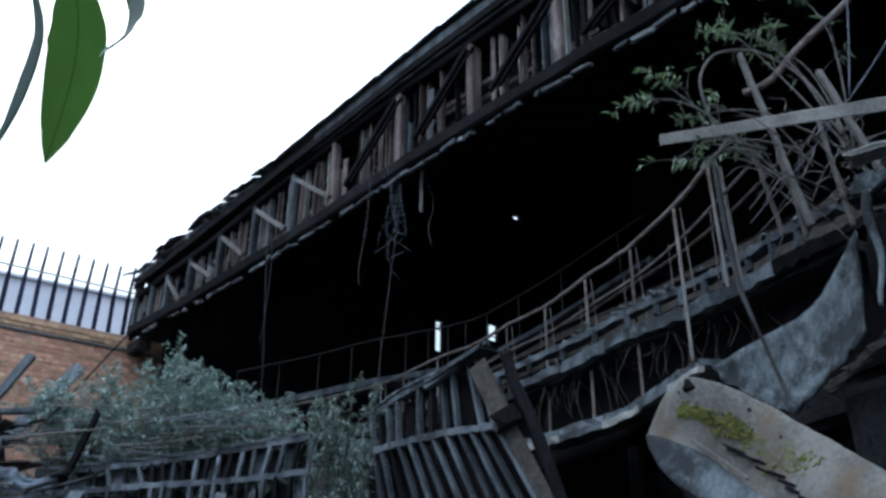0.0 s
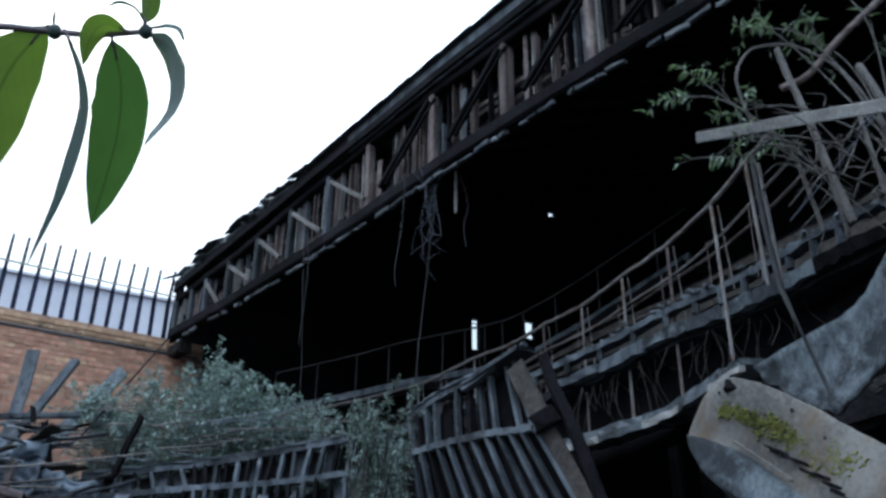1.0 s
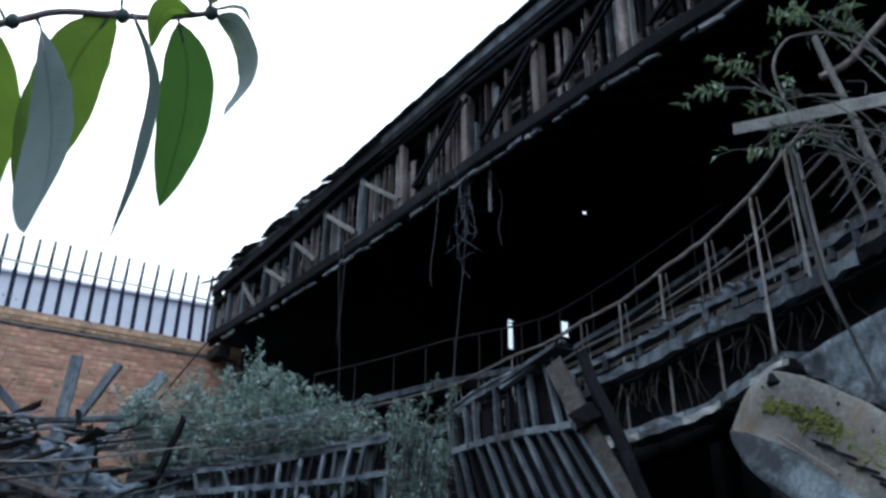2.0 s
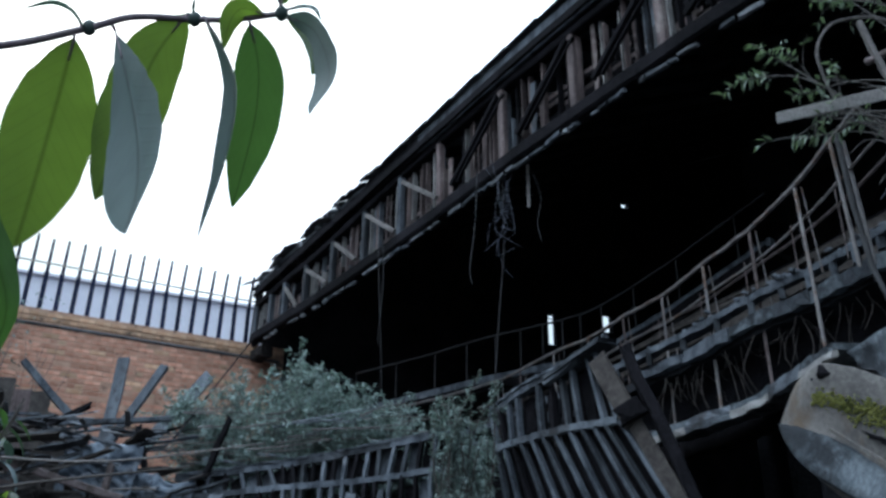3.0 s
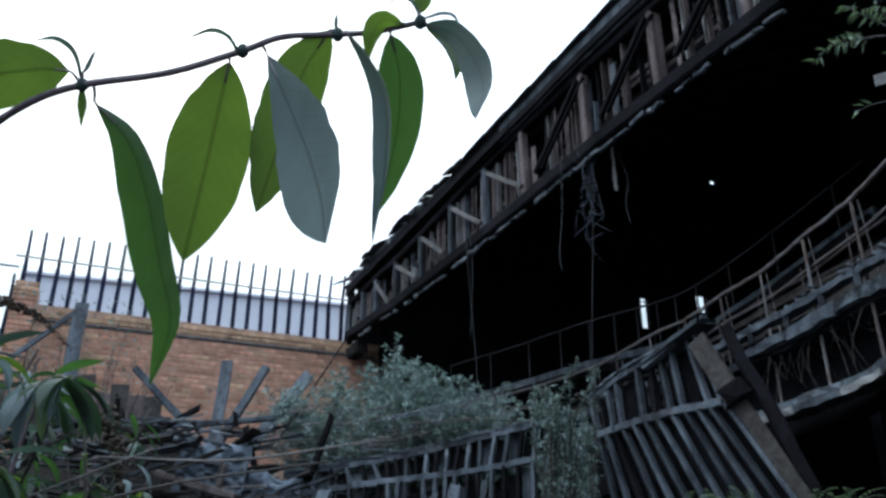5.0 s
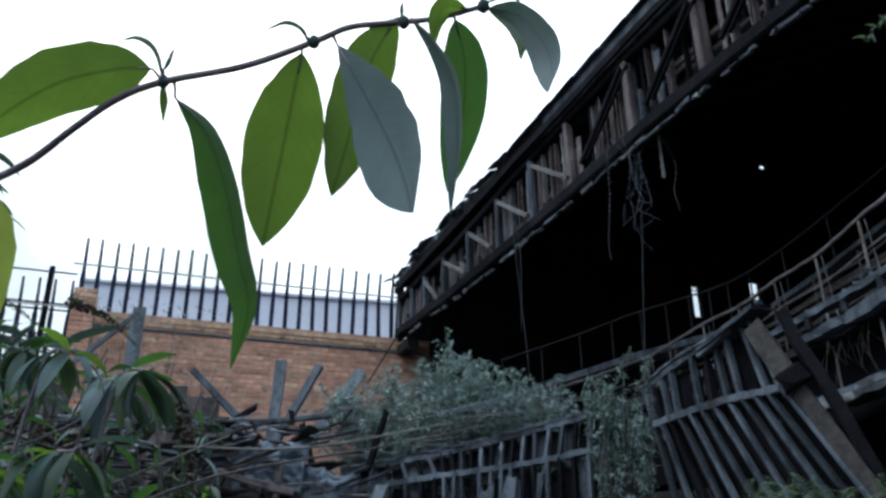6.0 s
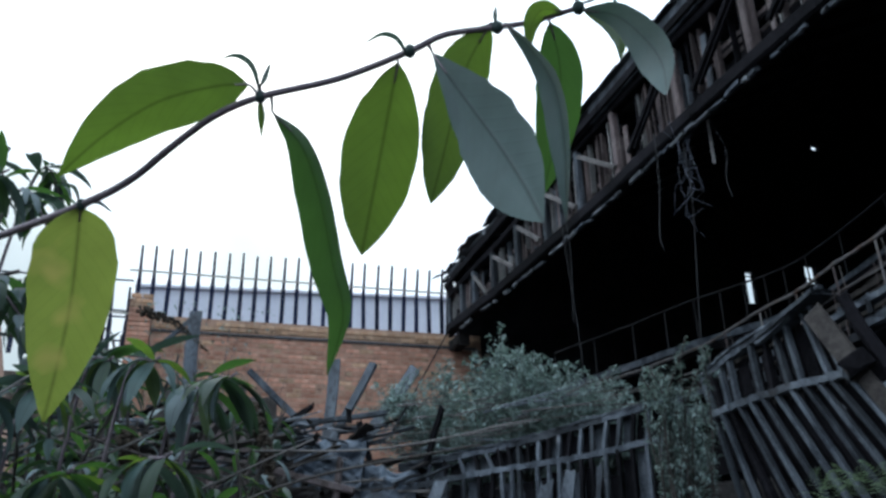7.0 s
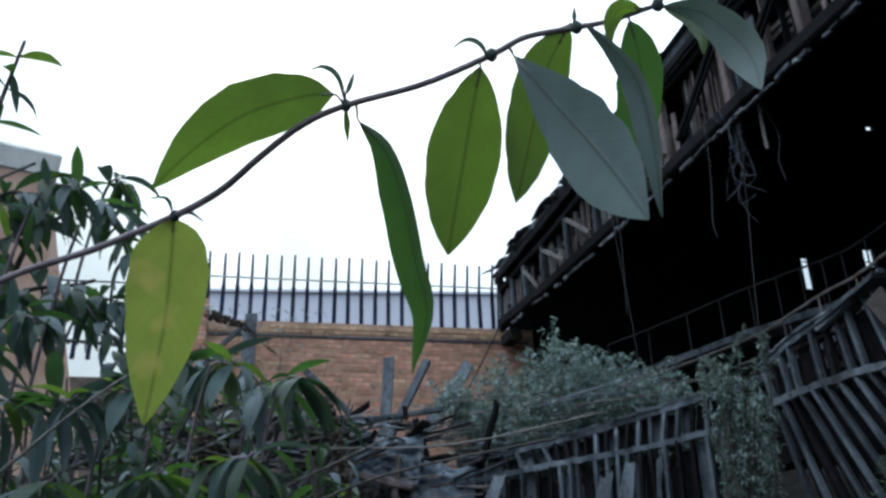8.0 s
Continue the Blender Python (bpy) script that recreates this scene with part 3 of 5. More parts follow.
            part("cornice_piece", beam(bmesh.new(), on_truss(s, z, -0.03), on_truss(s + ln, z + random.uniform(-0.02, 0.02), -0.03 + random.uniform(-0.02, 0.02)), 0.04, random.uniform(0.02, 0.05), seg=2, wob=0.006, chip=0.012), M_CORNICE if random.random() < (0.72 if s < 6 else 0.4) else M_DARKWOOD, t, "grey plaster cornice fragment")
        s += ln + random.uniform(0.0, 0.05)
    # the bracket and sheet at the end by the wall
    part("end_board", beam(bmesh.new(), on_truss(0.02, 6.0, 0.0), on_truss(0.06, 6.92, 0.0), 0.16, 0.05, up=N, seg=3, chip=0.015), M_CHAR, t)
    for s, e in ((-0.16, -0.05), (-0.07, 0.0)):
        part("end_strap", beam(bmesh.new(), on_truss(s, 6.05, -0.02), on_truss(e, 6.95, -0.02), 0.02, 0.02, up=N), M_CHAR, t)
    for k in range(10):
        z = 6.12 + k * 0.083
        part("end_rung", beam(bmesh.new(), on_truss(-0.16 + 0.0105 * k, z, -0.02), on_truss(-0.05 + 0.006 * k, z, -0.02), 0.02, 0.03, up=N), M_CHAR, t)
    # a burnt padstone where it meets the wall
    part("padstone", beam(bmesh.new(), on_truss(-0.1, 5.86, 0.1), on_truss(0.35, 5.84, 0.1), 0.2, 0.2, seg=3, wob=0.02, chip=0.03), M_RUBBLE, t)


build_truss()

# ---- gallery ----
RAIL = [(-3.9, 12.1), (-2.9, 11.65), (-1.75, 10.95), (-0.74, 10.1), (-0.06, 9.11), (0.36, 8.58), (0.62, 8.07), (0.94, 7.56), (1.21, 6.88), (1.47, 6.25), (1.65, 5.57), (1.74, 5.01), (1.80, 4.62)]
BEAM = [(-3.9, 12.0), (-2.9, 11.5), (-1.75, 10.75), (-0.74, 9.9), (-0.1, 8.9), (0.49, 7.89), (1.02, 7.02), (1.43, 6.18), (1.73, 5.71), (1.93, 5.3), (2.11, 4.85), (2.3, 4.5)]


def level(pts, z, n=70):
    return spline([(x, y, z) for x, y in pts], n)


def inward(pts, off, dz):
    out = []
    for i, p in enumerate(pts):
        d = pts[min(i + 1, len(pts) - 1)] - pts[max(i - 1, 0)]
        s = Vector((-d.y, d.x, 0)).normalized()
        out.append(p + s * off + UP * dz)
    return out


def build_gallery():
    g = thing("gallery", "curved ruined gallery with thin rusty railings", "gallery")
    rail = level(RAIL, 4.5, 90)
    base = level(BEAM, 3.8, 70)
    part("handrail", tube(bmesh.new(), [p + UP * random.uniform(-0.006, 0.006) for p in rail], 0.017, sides=8), M_RAIL, g, "bent pale painted handrail", True)
    part("mid_rail", tube(bmesh.new(), inward(rail[20:], 0.05, -0.24), 0.010), M_RAIL, g)
    part("inner_rail", tube(bmesh.new(), inward(rail[30:], 0.45, 0.0), 0.013), M_RUST, g)
    # upright rods of the front, running down to the lower ledge
    spots = [(-2.2, 11.23), (-1.4, 10.68), (-0.74, 10.1), (-0.45, 9.68), (-0.06, 9.11), (0.30, 8.66), (0.62, 8.07), (0.94, 7.56), (1.21, 6.88), (1.47, 6.25), (1.65, 5.57)]
    foot = [3.75, 3.75, 3.75, 3.75, 3.75, 3.75, 3.6, 3.3, 3.2, 3.2, 3.02]
    for k, ((x, y), z) in enumerate(zip(spots, foot)):
        wob = Vector((random.uniform(-0.012, 0.012), random.uniform(-0.01, 0.01), 0))
        part("post", tube(bmesh.new(), [Vector((x, y, 4.5)), Vector((x, y, (4.5 + z) / 2)) + wob, Vector((x, y, z)) + wob], 0.0125 if k > 7 else 0.0105, sides=7), M_RAIL if k % 3 else M_RUST, g)
        part("thin_post", tube(bmesh.new(), inward([Vector((x, y, 4.5)), Vector((x - 0.05, y + 0.1, 4.5))], -0.06, 0)[:1] + [Vector((x + 0.10, y + 0.06, 3.86))], 0.005, sides=5), M_RAIL, g)
    for x, y in [(0.45, 8.32), (0.78, 7.82), (1.08, 7.22), (1.34, 6.56), (1.56, 5.92), (1.70, 5.3)]:
        part("thin_post", tube(bmesh.new(), [(x + 0.16, y + 0.12, 4.42), (x + 0.15, y + 0.1, 3.85)], 0.005, sides=5), M_RUST, g)
    # a pair of bent bars by the broken end
    part("leaning_post", tube(bmesh.new(), [(1.75, 4.90, 4.50), (1.76, 4.9, 4.0), (1.79, 4.89, 3.55), (1.93, 4.72, 2.74)], 0.018, sides=8), M_WIRE, g)
    part("leaning_post", tube(bmesh.new(), [(1.72, 4.95, 4.46), (1.74, 4.95, 3.6)], 0.012, sides=6), M_RAIL, g)
    part("leaning_post", tube(bmesh.new(), [(1.80, 4.95, 4.46), (1.83, 4.95, 3.62)], 0.012, sides=6), M_RAIL, g)
    # kerb, fascia and ledges
    part("kerb", sweep(bmesh.new(), inward(base[6:], 0.02, 0.12), 0.10, 0.05, 0.01), M_DARKWOOD, g)
    for a in range(6, 68, 4):
        if a < 46 and random.random() < 0.15:
            continue
        part("fascia", sweep(bmesh.new(), [p + UP * -0.06 for p in base[a:min(a + 5, 71)]], 0.05, random.uniform(0.07, 0.11) if a < 46 else 0.10, 0.016), random.choice((M_CORNICE, M_PLASTER, M_DARKWOOD)) if 40 < a < 60 else M_DARKWOOD if a < 46 else M_CHAR, g, "weathered pale fascia strip")
    for i in range(8, 68, 3):
        part("stub", beam(bmesh.new(), base[i] + UP * 0.0, base[i] + UP * 0.12, 0.05, 0.06, chip=0.006), M_DARKWOOD, g)
    # near-black deck, and a band below it standing in for the dark gap's shade
    part("deck", sweep(bmesh.new(), inward(base, 0.5, -0.1), 0.9, 0.07, 0.01), M_SOOT_SHADE, g)
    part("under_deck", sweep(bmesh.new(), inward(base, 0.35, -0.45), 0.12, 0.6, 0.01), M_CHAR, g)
    # the lower ledge that the rods stand on
    low = spline([(0.55, 7.75, 3.17), (0.88, 7.35, 3.17), (1.17, 6.87, 3.17), (1.49, 6.35, 3.19), (1.62, 5.75, 3.2), (1.75, 5.3, 3.22)], 24)
    for a in range(0, 24, 4):
        part("ledge", sweep(bmesh.new(), low[a:a + 5], 0.30, 0.06, 0.014), M_PLASTER if a % 8 else M_GREY, g, "chipped plaster ledge")
        part("ledge_edge", sweep(bmesh.new(), inward(low[a:a + 5], -0.15, -0.05), 0.04, 0.05, 0.012), M_PALEWOOD if a % 8 else M_GREY, g)
    # tiers of benches climbing inside; the deepest near-black, shade put into their colour
    for k in range(1, 5):
        tier = inward(level(BEAM, 3.95, 50)[10:], 0.12 + 0.52 * k, -0.08 + 0.33 * k)
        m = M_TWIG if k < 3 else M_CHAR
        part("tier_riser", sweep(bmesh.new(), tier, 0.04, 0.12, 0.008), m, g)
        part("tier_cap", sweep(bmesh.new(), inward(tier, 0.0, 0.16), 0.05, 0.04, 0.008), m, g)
        part("tier_deck", sweep(bmesh.new(), inward(tier, 0.30, -0.08), 0.6, 0.05, 0.01), M_SOOT_SHADE, g)
        for i in range(1, len(tier), 3):
            part("tier_stub", beam(bmesh.new(), tier[i], tier[i] + UP * random.uniform(0.13, 0.17), 0.05, 0.05, chip=0.006), m, g)
    # litter and weeds on the kerb, roots hanging under the deck
    bm, roots = bmesh.new(), bmesh.new()
    for _ in range(260):
        p = base[random.randint(12, 66)] + Vector((random.uniform(-0.06, 0.12), random.uniform(-0.06, 0.12), 0.15))
        d = rnd_dir() * random.uniform(0.02, 0.06)
        beam(bm, p, p + Vector((d.x, d.y, abs(d.z) * 0.6)), random.uniform(0.012, 0.04), random.uniform(0.01, 0.03), chip=0.006)
    tagged(part("kerb_litter", bm, M_GREY, g), kind="stuff")
    for _ in range(70):
        p = base[random.randint(24, 58)] + Vector((random.uniform(0.0, 0.2), random.uniform(0, 0.2), -0.14))
        q = p + Vector((random.uniform(-0.15, 0.15), random.uniform(-0.1, 0.1), -random.uniform(0.1, 0.45)))
        tube(roots, spline([p, p.lerp(q, 0.5) + rnd_dir() * 0.05, q], 5), 0.005, 0.002, 4)
    tagged(part("root_tangle", roots, M_TWIG, g), kind="stuff")
    # struts down to the ground
    for i in range(8, 70, 12):
        p = base[i] + Vector((0.45, 0.3, 0))
        part("strut", beam(bmesh.new(), (p.x, p.y, 0), (p.x, p.y, 3.72), 0.14, 0.14, up=N), M_SOOT_SHADE, g)
    return g


build_gallery()


def build_far_gallery():
    g = thing("rear_gallery", "dim rear gallery rail along the far wall", "gallery")
    top = spline([(-2.9, 11.9, 5.2), (-1.75, 11.16, 5.2), (-0.94, 10.56, 5.2), (-0.35, 10.22, 5.2), (0.1, 9.95, 5.2), (0.5, 9.7, 5.25), (1.2, 9.2, 5.5), (2.2, 8.3, 5.9)], 50)
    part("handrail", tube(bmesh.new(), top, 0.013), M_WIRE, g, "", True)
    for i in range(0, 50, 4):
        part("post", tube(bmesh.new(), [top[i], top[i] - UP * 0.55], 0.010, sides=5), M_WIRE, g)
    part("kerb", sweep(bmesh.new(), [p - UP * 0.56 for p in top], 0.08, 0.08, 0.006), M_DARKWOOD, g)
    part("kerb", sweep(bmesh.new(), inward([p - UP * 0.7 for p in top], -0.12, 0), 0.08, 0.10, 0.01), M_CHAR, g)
    part("deck", sweep(bmesh.new(), inward([p - UP * 0.66 for p in top], 0.6, 0), 1.1, 0.06), M_SOOT_SHADE, g)
    for i in range(3, 50, 11):
        p = top[i] + Vector((0.25, 0.4, 0))
        part("strut", beam(bmesh.new(), (p.x, p.y, 0), (p.x, p.y, 4.55), 0.12, 0.12, up=N), M_SOOT_SHADE, g)


build_far_gallery()


# ---- fallen balcony fronts ----
def ribbed_front(name, label, top, mid, low, ribs, mats, patch):
    """A fallen curved balcony front: rails top, middle and bottom, upright ribs between, some backing boards left."""
    t = thing(name, label, "balcony front")
    n = 40
    a, b, c = spline(top, n), spline(mid, n), spline(low, n)
    up = (a[n // 2] - b[n // 2]).normalized()
    for line, w, h, m in ((a, 0.07, 0.05, mats[0]), (b, 0.06, 0.05, mats[1]), (c, 0.06, 0.06, mats[0])):
        for k in range(0, n, 8):
            part("rail", sweep(bmesh.new(), line[k:k + 9], w, h, 0.006), m, t)
    part("top_cap", sweep(bmesh.new(), [p + up * 0.035 for p in a], 0.11, 0.018, 0.006), mats[0], t)
    for i in range(ribs + 1):
        f = i / ribs * n
        k = min(int(f), n - 1)
        p, q, r = (ln[k].lerp(ln[k + 1], f - k) for ln in (a, b, c))
        side = (a[min(k + 1, n)] - a[max(k - 1, 0)]).normalized()
        depth = side.cross(UP).normalized()
        for x, y in ((p, q), (q, r)):
            j = side * random.uniform(-0.012, 0.012)
            if random.random() < 0.95:
                part("rib", beam(bmesh.new(), x + j, y - j, 0.030, 0.055, up=depth, seg=3, wob=0.003, chip=0.006), random.choice((mats[0], mats[2], M_CHAR)), t)
    # backing boards between the ribs
    for i in range(ribs):
        f = (i + 0.5) / ribs * n
        k = min(int(f), n - 1)
        p, q, r = (ln[k].lerp(ln[k + 1], f - k) for ln in (a, b, c))
        side = (a[min(k + 1, n)] - a[max(k - 1, 0)]).normalized()
        depth = side.cross(UP).normalized() * -1
        if depth.y < 0:
            depth = -depth
        w = (a[0] - a[-1]).length / ribs * 0.95
        for x, y in ((p, q), (q, r)):
            z = random.uniform(0.0, 0.3)
            part("backing_board", beam(bmesh.new(), x.lerp(y, z) + depth * 0.07, y + depth * 0.07, w, 0.014, up=depth, seg=2, chip=0.008), patch if random.random() < 0.3 else M_CHAR, t)
    return t


ribbed_front("balcony_front", "fallen curved balcony front with grey timber ribs", [(-3.45, 7.50, 2.90), (-2.69, 7.53, 2.99), (-2.14, 7.48, 3.05), (-1.61, 7.39, 3.12), (-0.95, 7.25, 3.21)],
             [(-3.5, 7.43, 2.70), (-2.61, 7.43, 2.79), (-2.14, 7.40, 2.815), (-1.63, 7.33, 2.84), (-1.0, 7.2, 2.90)],
             [(-3.5, 7.36, 2.05), (-2.61, 7.36, 2.1), (-2.14, 7.32, 2.12), (-1.63, 7.25, 2.14), (-1.0, 7.12, 2.2)], 21, (M_DARKWOOD, M_DARKWOOD, M_DARKWOOD), M_DARKWOOD)
tilted = ribbed_front("tilted_balcony_front", "tilted fallen balcony front with long dark ribs", [(-0.60, 7.17, 3.33), (-0.32, 6.86, 3.44), (0.01, 6.53, 3.51), (0.24, 6.27, 3.55)],
                      [(-0.55, 7.08, 3.03), (-0.3, 6.76, 3.03), (0.05, 6.43, 3.03), (0.36, 6.10, 3.0)],
                      [(-0.42, 6.95, 2.2), (0.02, 6.58, 2.15), (0.42, 6.2, 2.12), (0.80, 5.85, 2.1)], 11, (M_DARKWOOD, M_GREY, M_DARKWOOD), M_CHAR)
part("end_board", beam(bmesh.new(), (0.24, 6.16, 3.47), (0.44, 6.02, 2.97), 0.15, 0.03, up=(-0.6, -0.75, 0.1), seg=4, wob=0.006, chip=0.015), M_TWIG, tilted, "split grey end board")
part("end_board", beam(bmesh.new(), (0.46, 6.02, 2.95), (0.80, 5.86, 2.2), 0.11, 0.03, up=(-0.6, -0.75, 0.1), seg=4, wob=0.006, chip=0.012), M_TWIG, tilted, "split grey end board")
part("end_block", beam(bmesh.new(), (0.36, 6.02, 3.0), (0.50, 5.96, 3.06), 0.10, 0.13, seg=2, chip=0.02), M_CHAR, tilted)
part("top_board", beam(bmesh.new(), (-0.08, 6.62, 3.46), (0.33, 6.14, 3.60), 0.20, 0.04, seg=4, wob=0.006, chip=0.012), M_DARKWOOD, tilted)
part("top_board", beam(bmesh.new(), (-0.14, 6.60, 3.42), (0.31, 6.10, 3.62), 0.06, 0.03, seg=4, wob=0.006, chip=0.008), M_GREY, tilted)
ob = finish("charred_beam", beam(bmesh.new(), (0.43, 5.98, 3.50), (1.04, 5.86, 1.6), 0.08, 0.09, up=(0, -1, 0), seg=8, wob=0.012, chip=0.012), M_CHAR)
tagged(ob, "charred black beam leaning on the tilted balcony front", "beam")

# ---- broken masonry by the gallery ----
def build_slab():
    """A fallen concrete slab, hipped along its length, with a fallen side face, holes and moss."""
    t = thing("concrete_slab", "fallen pale concrete slab patched with yellow-green moss", "slab")
    top = [(1.40, 5.22, 3.03), (1.46, 5.02, 3.04), (1.63, 4.73, 2.87), (1.78, 4.46, 2.66), (1.90, 4.19, 2.44), (2.0, 3.93, 2.24), (2.08, 3.6, 1.95), (2.15, 3.2, 1.6)]
    edge = [(1.27, 5.43, 2.80), (1.36, 5.24, 2.74), (1.50, 5.02, 2.60), (1.58, 4.82, 2.44), (1.66, 4.58, 2.27), (1.74, 4.3, 2.08), (1.85, 3.95, 1.85), (1.95, 3.5, 1.5)]
    low = [(1.26, 5.38, 2.70), (1.30, 5.2, 2.50), (1.40, 4.98, 2.34), (1.48, 4.75, 2.2), (1.54, 4.5, 2.0), (1.62, 4.2, 1.8), (1.72, 3.85, 1.6), (1.85, 3.4, 1.3)]
    n, bm = 40, bmesh.new()
    a, b, c = spline(top, n), spline(edge, n), spline(low, n)
    back = Vector((0.42, 0.30, -0.28))
    rows = []
    for i in range(n + 1):
        row = [a[i] + back, *[a[i].lerp(b[i], f) + Vector((0, -0.05, 0.05)) * math.sin(math.pi * f) for f in (0, 0.06, 0.2, 0.4, 0.6, 0.8, 0.95)], *[b[i].lerp(c[i], f) for f in (0.05, 0.3, 0.6, 1.0)], c[i] + back]
        rows.append([bm.verts.new(p + Vector((1, 1, 1)) * 0.012 * noise.noise(p * 6) + rnd_dir() * 0.003) for p in row])
    for r, s in zip(rows, rows[1:]):
        for j in range(len(r)):
            k = (j + 1) % len(r)
            bm.faces.new((r[j], r[k], s[k], s[j]))
    bm.faces.new(rows[0][::-1])
    bm.faces.new(rows[-1])
    part("slab", bm, M_SLAB, t, "", True)
    # moss cushions in a streak along the broken edge
    bm = bmesh.new()
    for k in range(900):
        f = random.random()
        x = (0.10 + 0.50 * f) * n
        i = int(x)
        w = 0.66 + random.gauss(0, 0.035 + 0.08 * f) - 0.12 * (f - 0.3)
        r = random.uniform(0.004, 0.011)
        nrm = (a[i + 1] - a[i]).cross(b[i] - a[i]).normalized()
        nrm = nrm if nrm.z > 0 else -nrm
        p = a[i].lerp(a[i + 1], x - i).lerp(b[i].lerp(b[i + 1], x - i), w) + Vector((0, -0.05, 0.05)) * math.sin(math.pi * w) - nrm * r * 0.5
        bmesh.ops.create_icosphere(bm, subdivisions=1, radius=r, matrix=Matrix.Translation(p))
    tagged(part("moss", bm, M_MOSS, t, "yellow-green moss cushion", True), kind="stuff")
    # the blue-grey broken face below the edge
    bm = bmesh.new()
    rows = [[bm.verts.new(b[i].lerp(c[i], f) + Vector((-0.012, -0.012, 0)) + rnd_dir() * 0.004) for f in (0.1, 0.3, 0.5, 0.75, 1.0)] + [bm.verts.new(c[i] + Vector((0.05, 0.04, -0.04))), bm.verts.new(b[i].lerp(c[i], 0.1) + Vector((0.05, 0.04, -0.02)))] for i in range(n + 1)]
    for r, s in zip(rows, rows[1:]):
        for j in range(7):
            k = (j + 1) % 7
            bm.faces.new((r[j], r[k], s[k], s[j]))
    bm.faces.new(rows[0][::-1])
    bm.faces.new(rows[-1])
    part("broken_face", bm, M_PLASTER, t, "blue-grey broken face", True)
    # dark broken crust, near-black plugs for the shade in fixing holes, square iron foot
    for k in range(9):
        i = 14 + int(k * 1.5)
        p = a[i].lerp(b[i], 0.86 + random.uniform(-0.05, 0.03)) + Vector((-0.02, -0.05, 0.03))
        part("crust", beam(bmesh.new(), p, p + Vector((0.07, -0.07, -0.05)), random.uniform(0.015, 0.03), 0.015, seg=2, wob=0.006, chip=0.012), M_CHAR, t)
    for i, w in ((5, 0.45), (10, 0.62), (14, 0.30), (19, 0.42), (6, 0.7)):
        p = a[i].lerp(b[i], w) + Vector((0, -0.05, 0.05)) * math.sin(math.pi * w)
        part("bolt_hole", tube(bmesh.new(), [p + Vector((0.02, 0.02, -0.01)), p + Vector((-0.004, -0.006, 0.004))], 0.011, sides=8), M_SOOT_SHADE, t)
    p = Vector((1.462, 5.03, 2.995))
    part("iron_foot", beam(bmesh.new(), p + Vector((-0.035, 0.015, 0.0)), p + Vector((0.04, -0.025, -0.015)), 0.08, 0.05, up=(-0.4, -0.75, 0.5), chip=0.004), M_CHAR, t, "black square iron foot")
    part("edge_strip", beam(bmesh.new(), b[10] + Vector((-0.03, -0.03, 0.02)), b[20] + Vector((-0.03, -0.03, 0.02)), 0.018, 0.02, seg=4, wob=0.004, chip=0.006), M_SLAB, t)
    return t


build_slab()


def build_soffit():
    """The torn plaster belly of the gallery at its broken end."""
    t = thing("plaster_soffit", "torn grey-blue plaster soffit of the gallery end", "soffit")
    top = spline([(1.62, 5.08, 3.12), (1.87, 4.82, 3.24), (2.06, 4.59, 3.32), (2.17, 4.39, 3.50), (2.2, 4.2, 3.62)], 24)
    low = spline([(1.66, 4.98, 2.98), (1.86, 4.72, 2.74), (1.99, 4.52, 2.83), (2.08, 4.34, 2.94), (2.12, 4.16, 3.02)], 24)
    bm = bmesh.new()
    rows = []
    for i, (a, b) in enumerate(zip(top, low)):
        row = []
        for j in range(9):
            f = j / 8
            p = a.lerp(b, f) + Vector((0.02, 0.04, 0)) * math.sin(math.pi * f)
            if j == 8:
                p += Vector((0, 0, 0.06 * noise.noise(Vector((i * 0.6, 0, 0)))))
            row.append(bm.verts.new(p + rnd_dir() * 0.006))
        rows.append(row)
    for r, s in zip(rows, rows[1:]):
        for j in range(8):
            bm.faces.new((r[j], r[j + 1], s[j + 1], s[j]))
    ex = bmesh.ops.extrude_face_region(bm, geom=bm.faces[:], use_keep_orig=True)
    bmesh.ops.translate(bm, verts=[v for v in ex["geom"] if isinstance(v, bmesh.types.BMVert)], vec=(0.04, 0.05, 0.01))
    part("plaster", bm, M_PLASTER, t, "", True)
    # near-black blocks stand in for the shade behind the torn plaster
    part("shade_core", beam(bmesh.new(), (2.30, 5.45, 3.1), (2.95, 4.60, 3.3), 0.4, 0.7, seg=4, wob=0.03, chip=0.04), M_SOOT_SHADE, t)
    part("shade_core", beam(bmesh.new(), (2.45, 4.75, 2.4), (2.85, 4.05, 2.4), 0.5, 1.0, seg=4, wob=0.03, chip=0.04), M_SOOT_SHADE, t)
    part("prop", beam(bmesh.new(), (2.6, 4.5, 0.0), (2.6, 4.5, 2.2), 0.5, 0.5, up=N), M_SOOT_SHADE, t)
    for k in range(7):
        p = Vector((1.98 + 0.045 * k, 4.44 - 0.06 * k, 2.78 + 0.04 * k))
        part("torn_edge", beam(bmesh.new(), p, p + Vector((0.07, -0.07, 0.04)), 0.04, 0.05, seg=2, wob=0.01, chip=0.018), M_RUBBLE, t)
    return t


build_soffit()


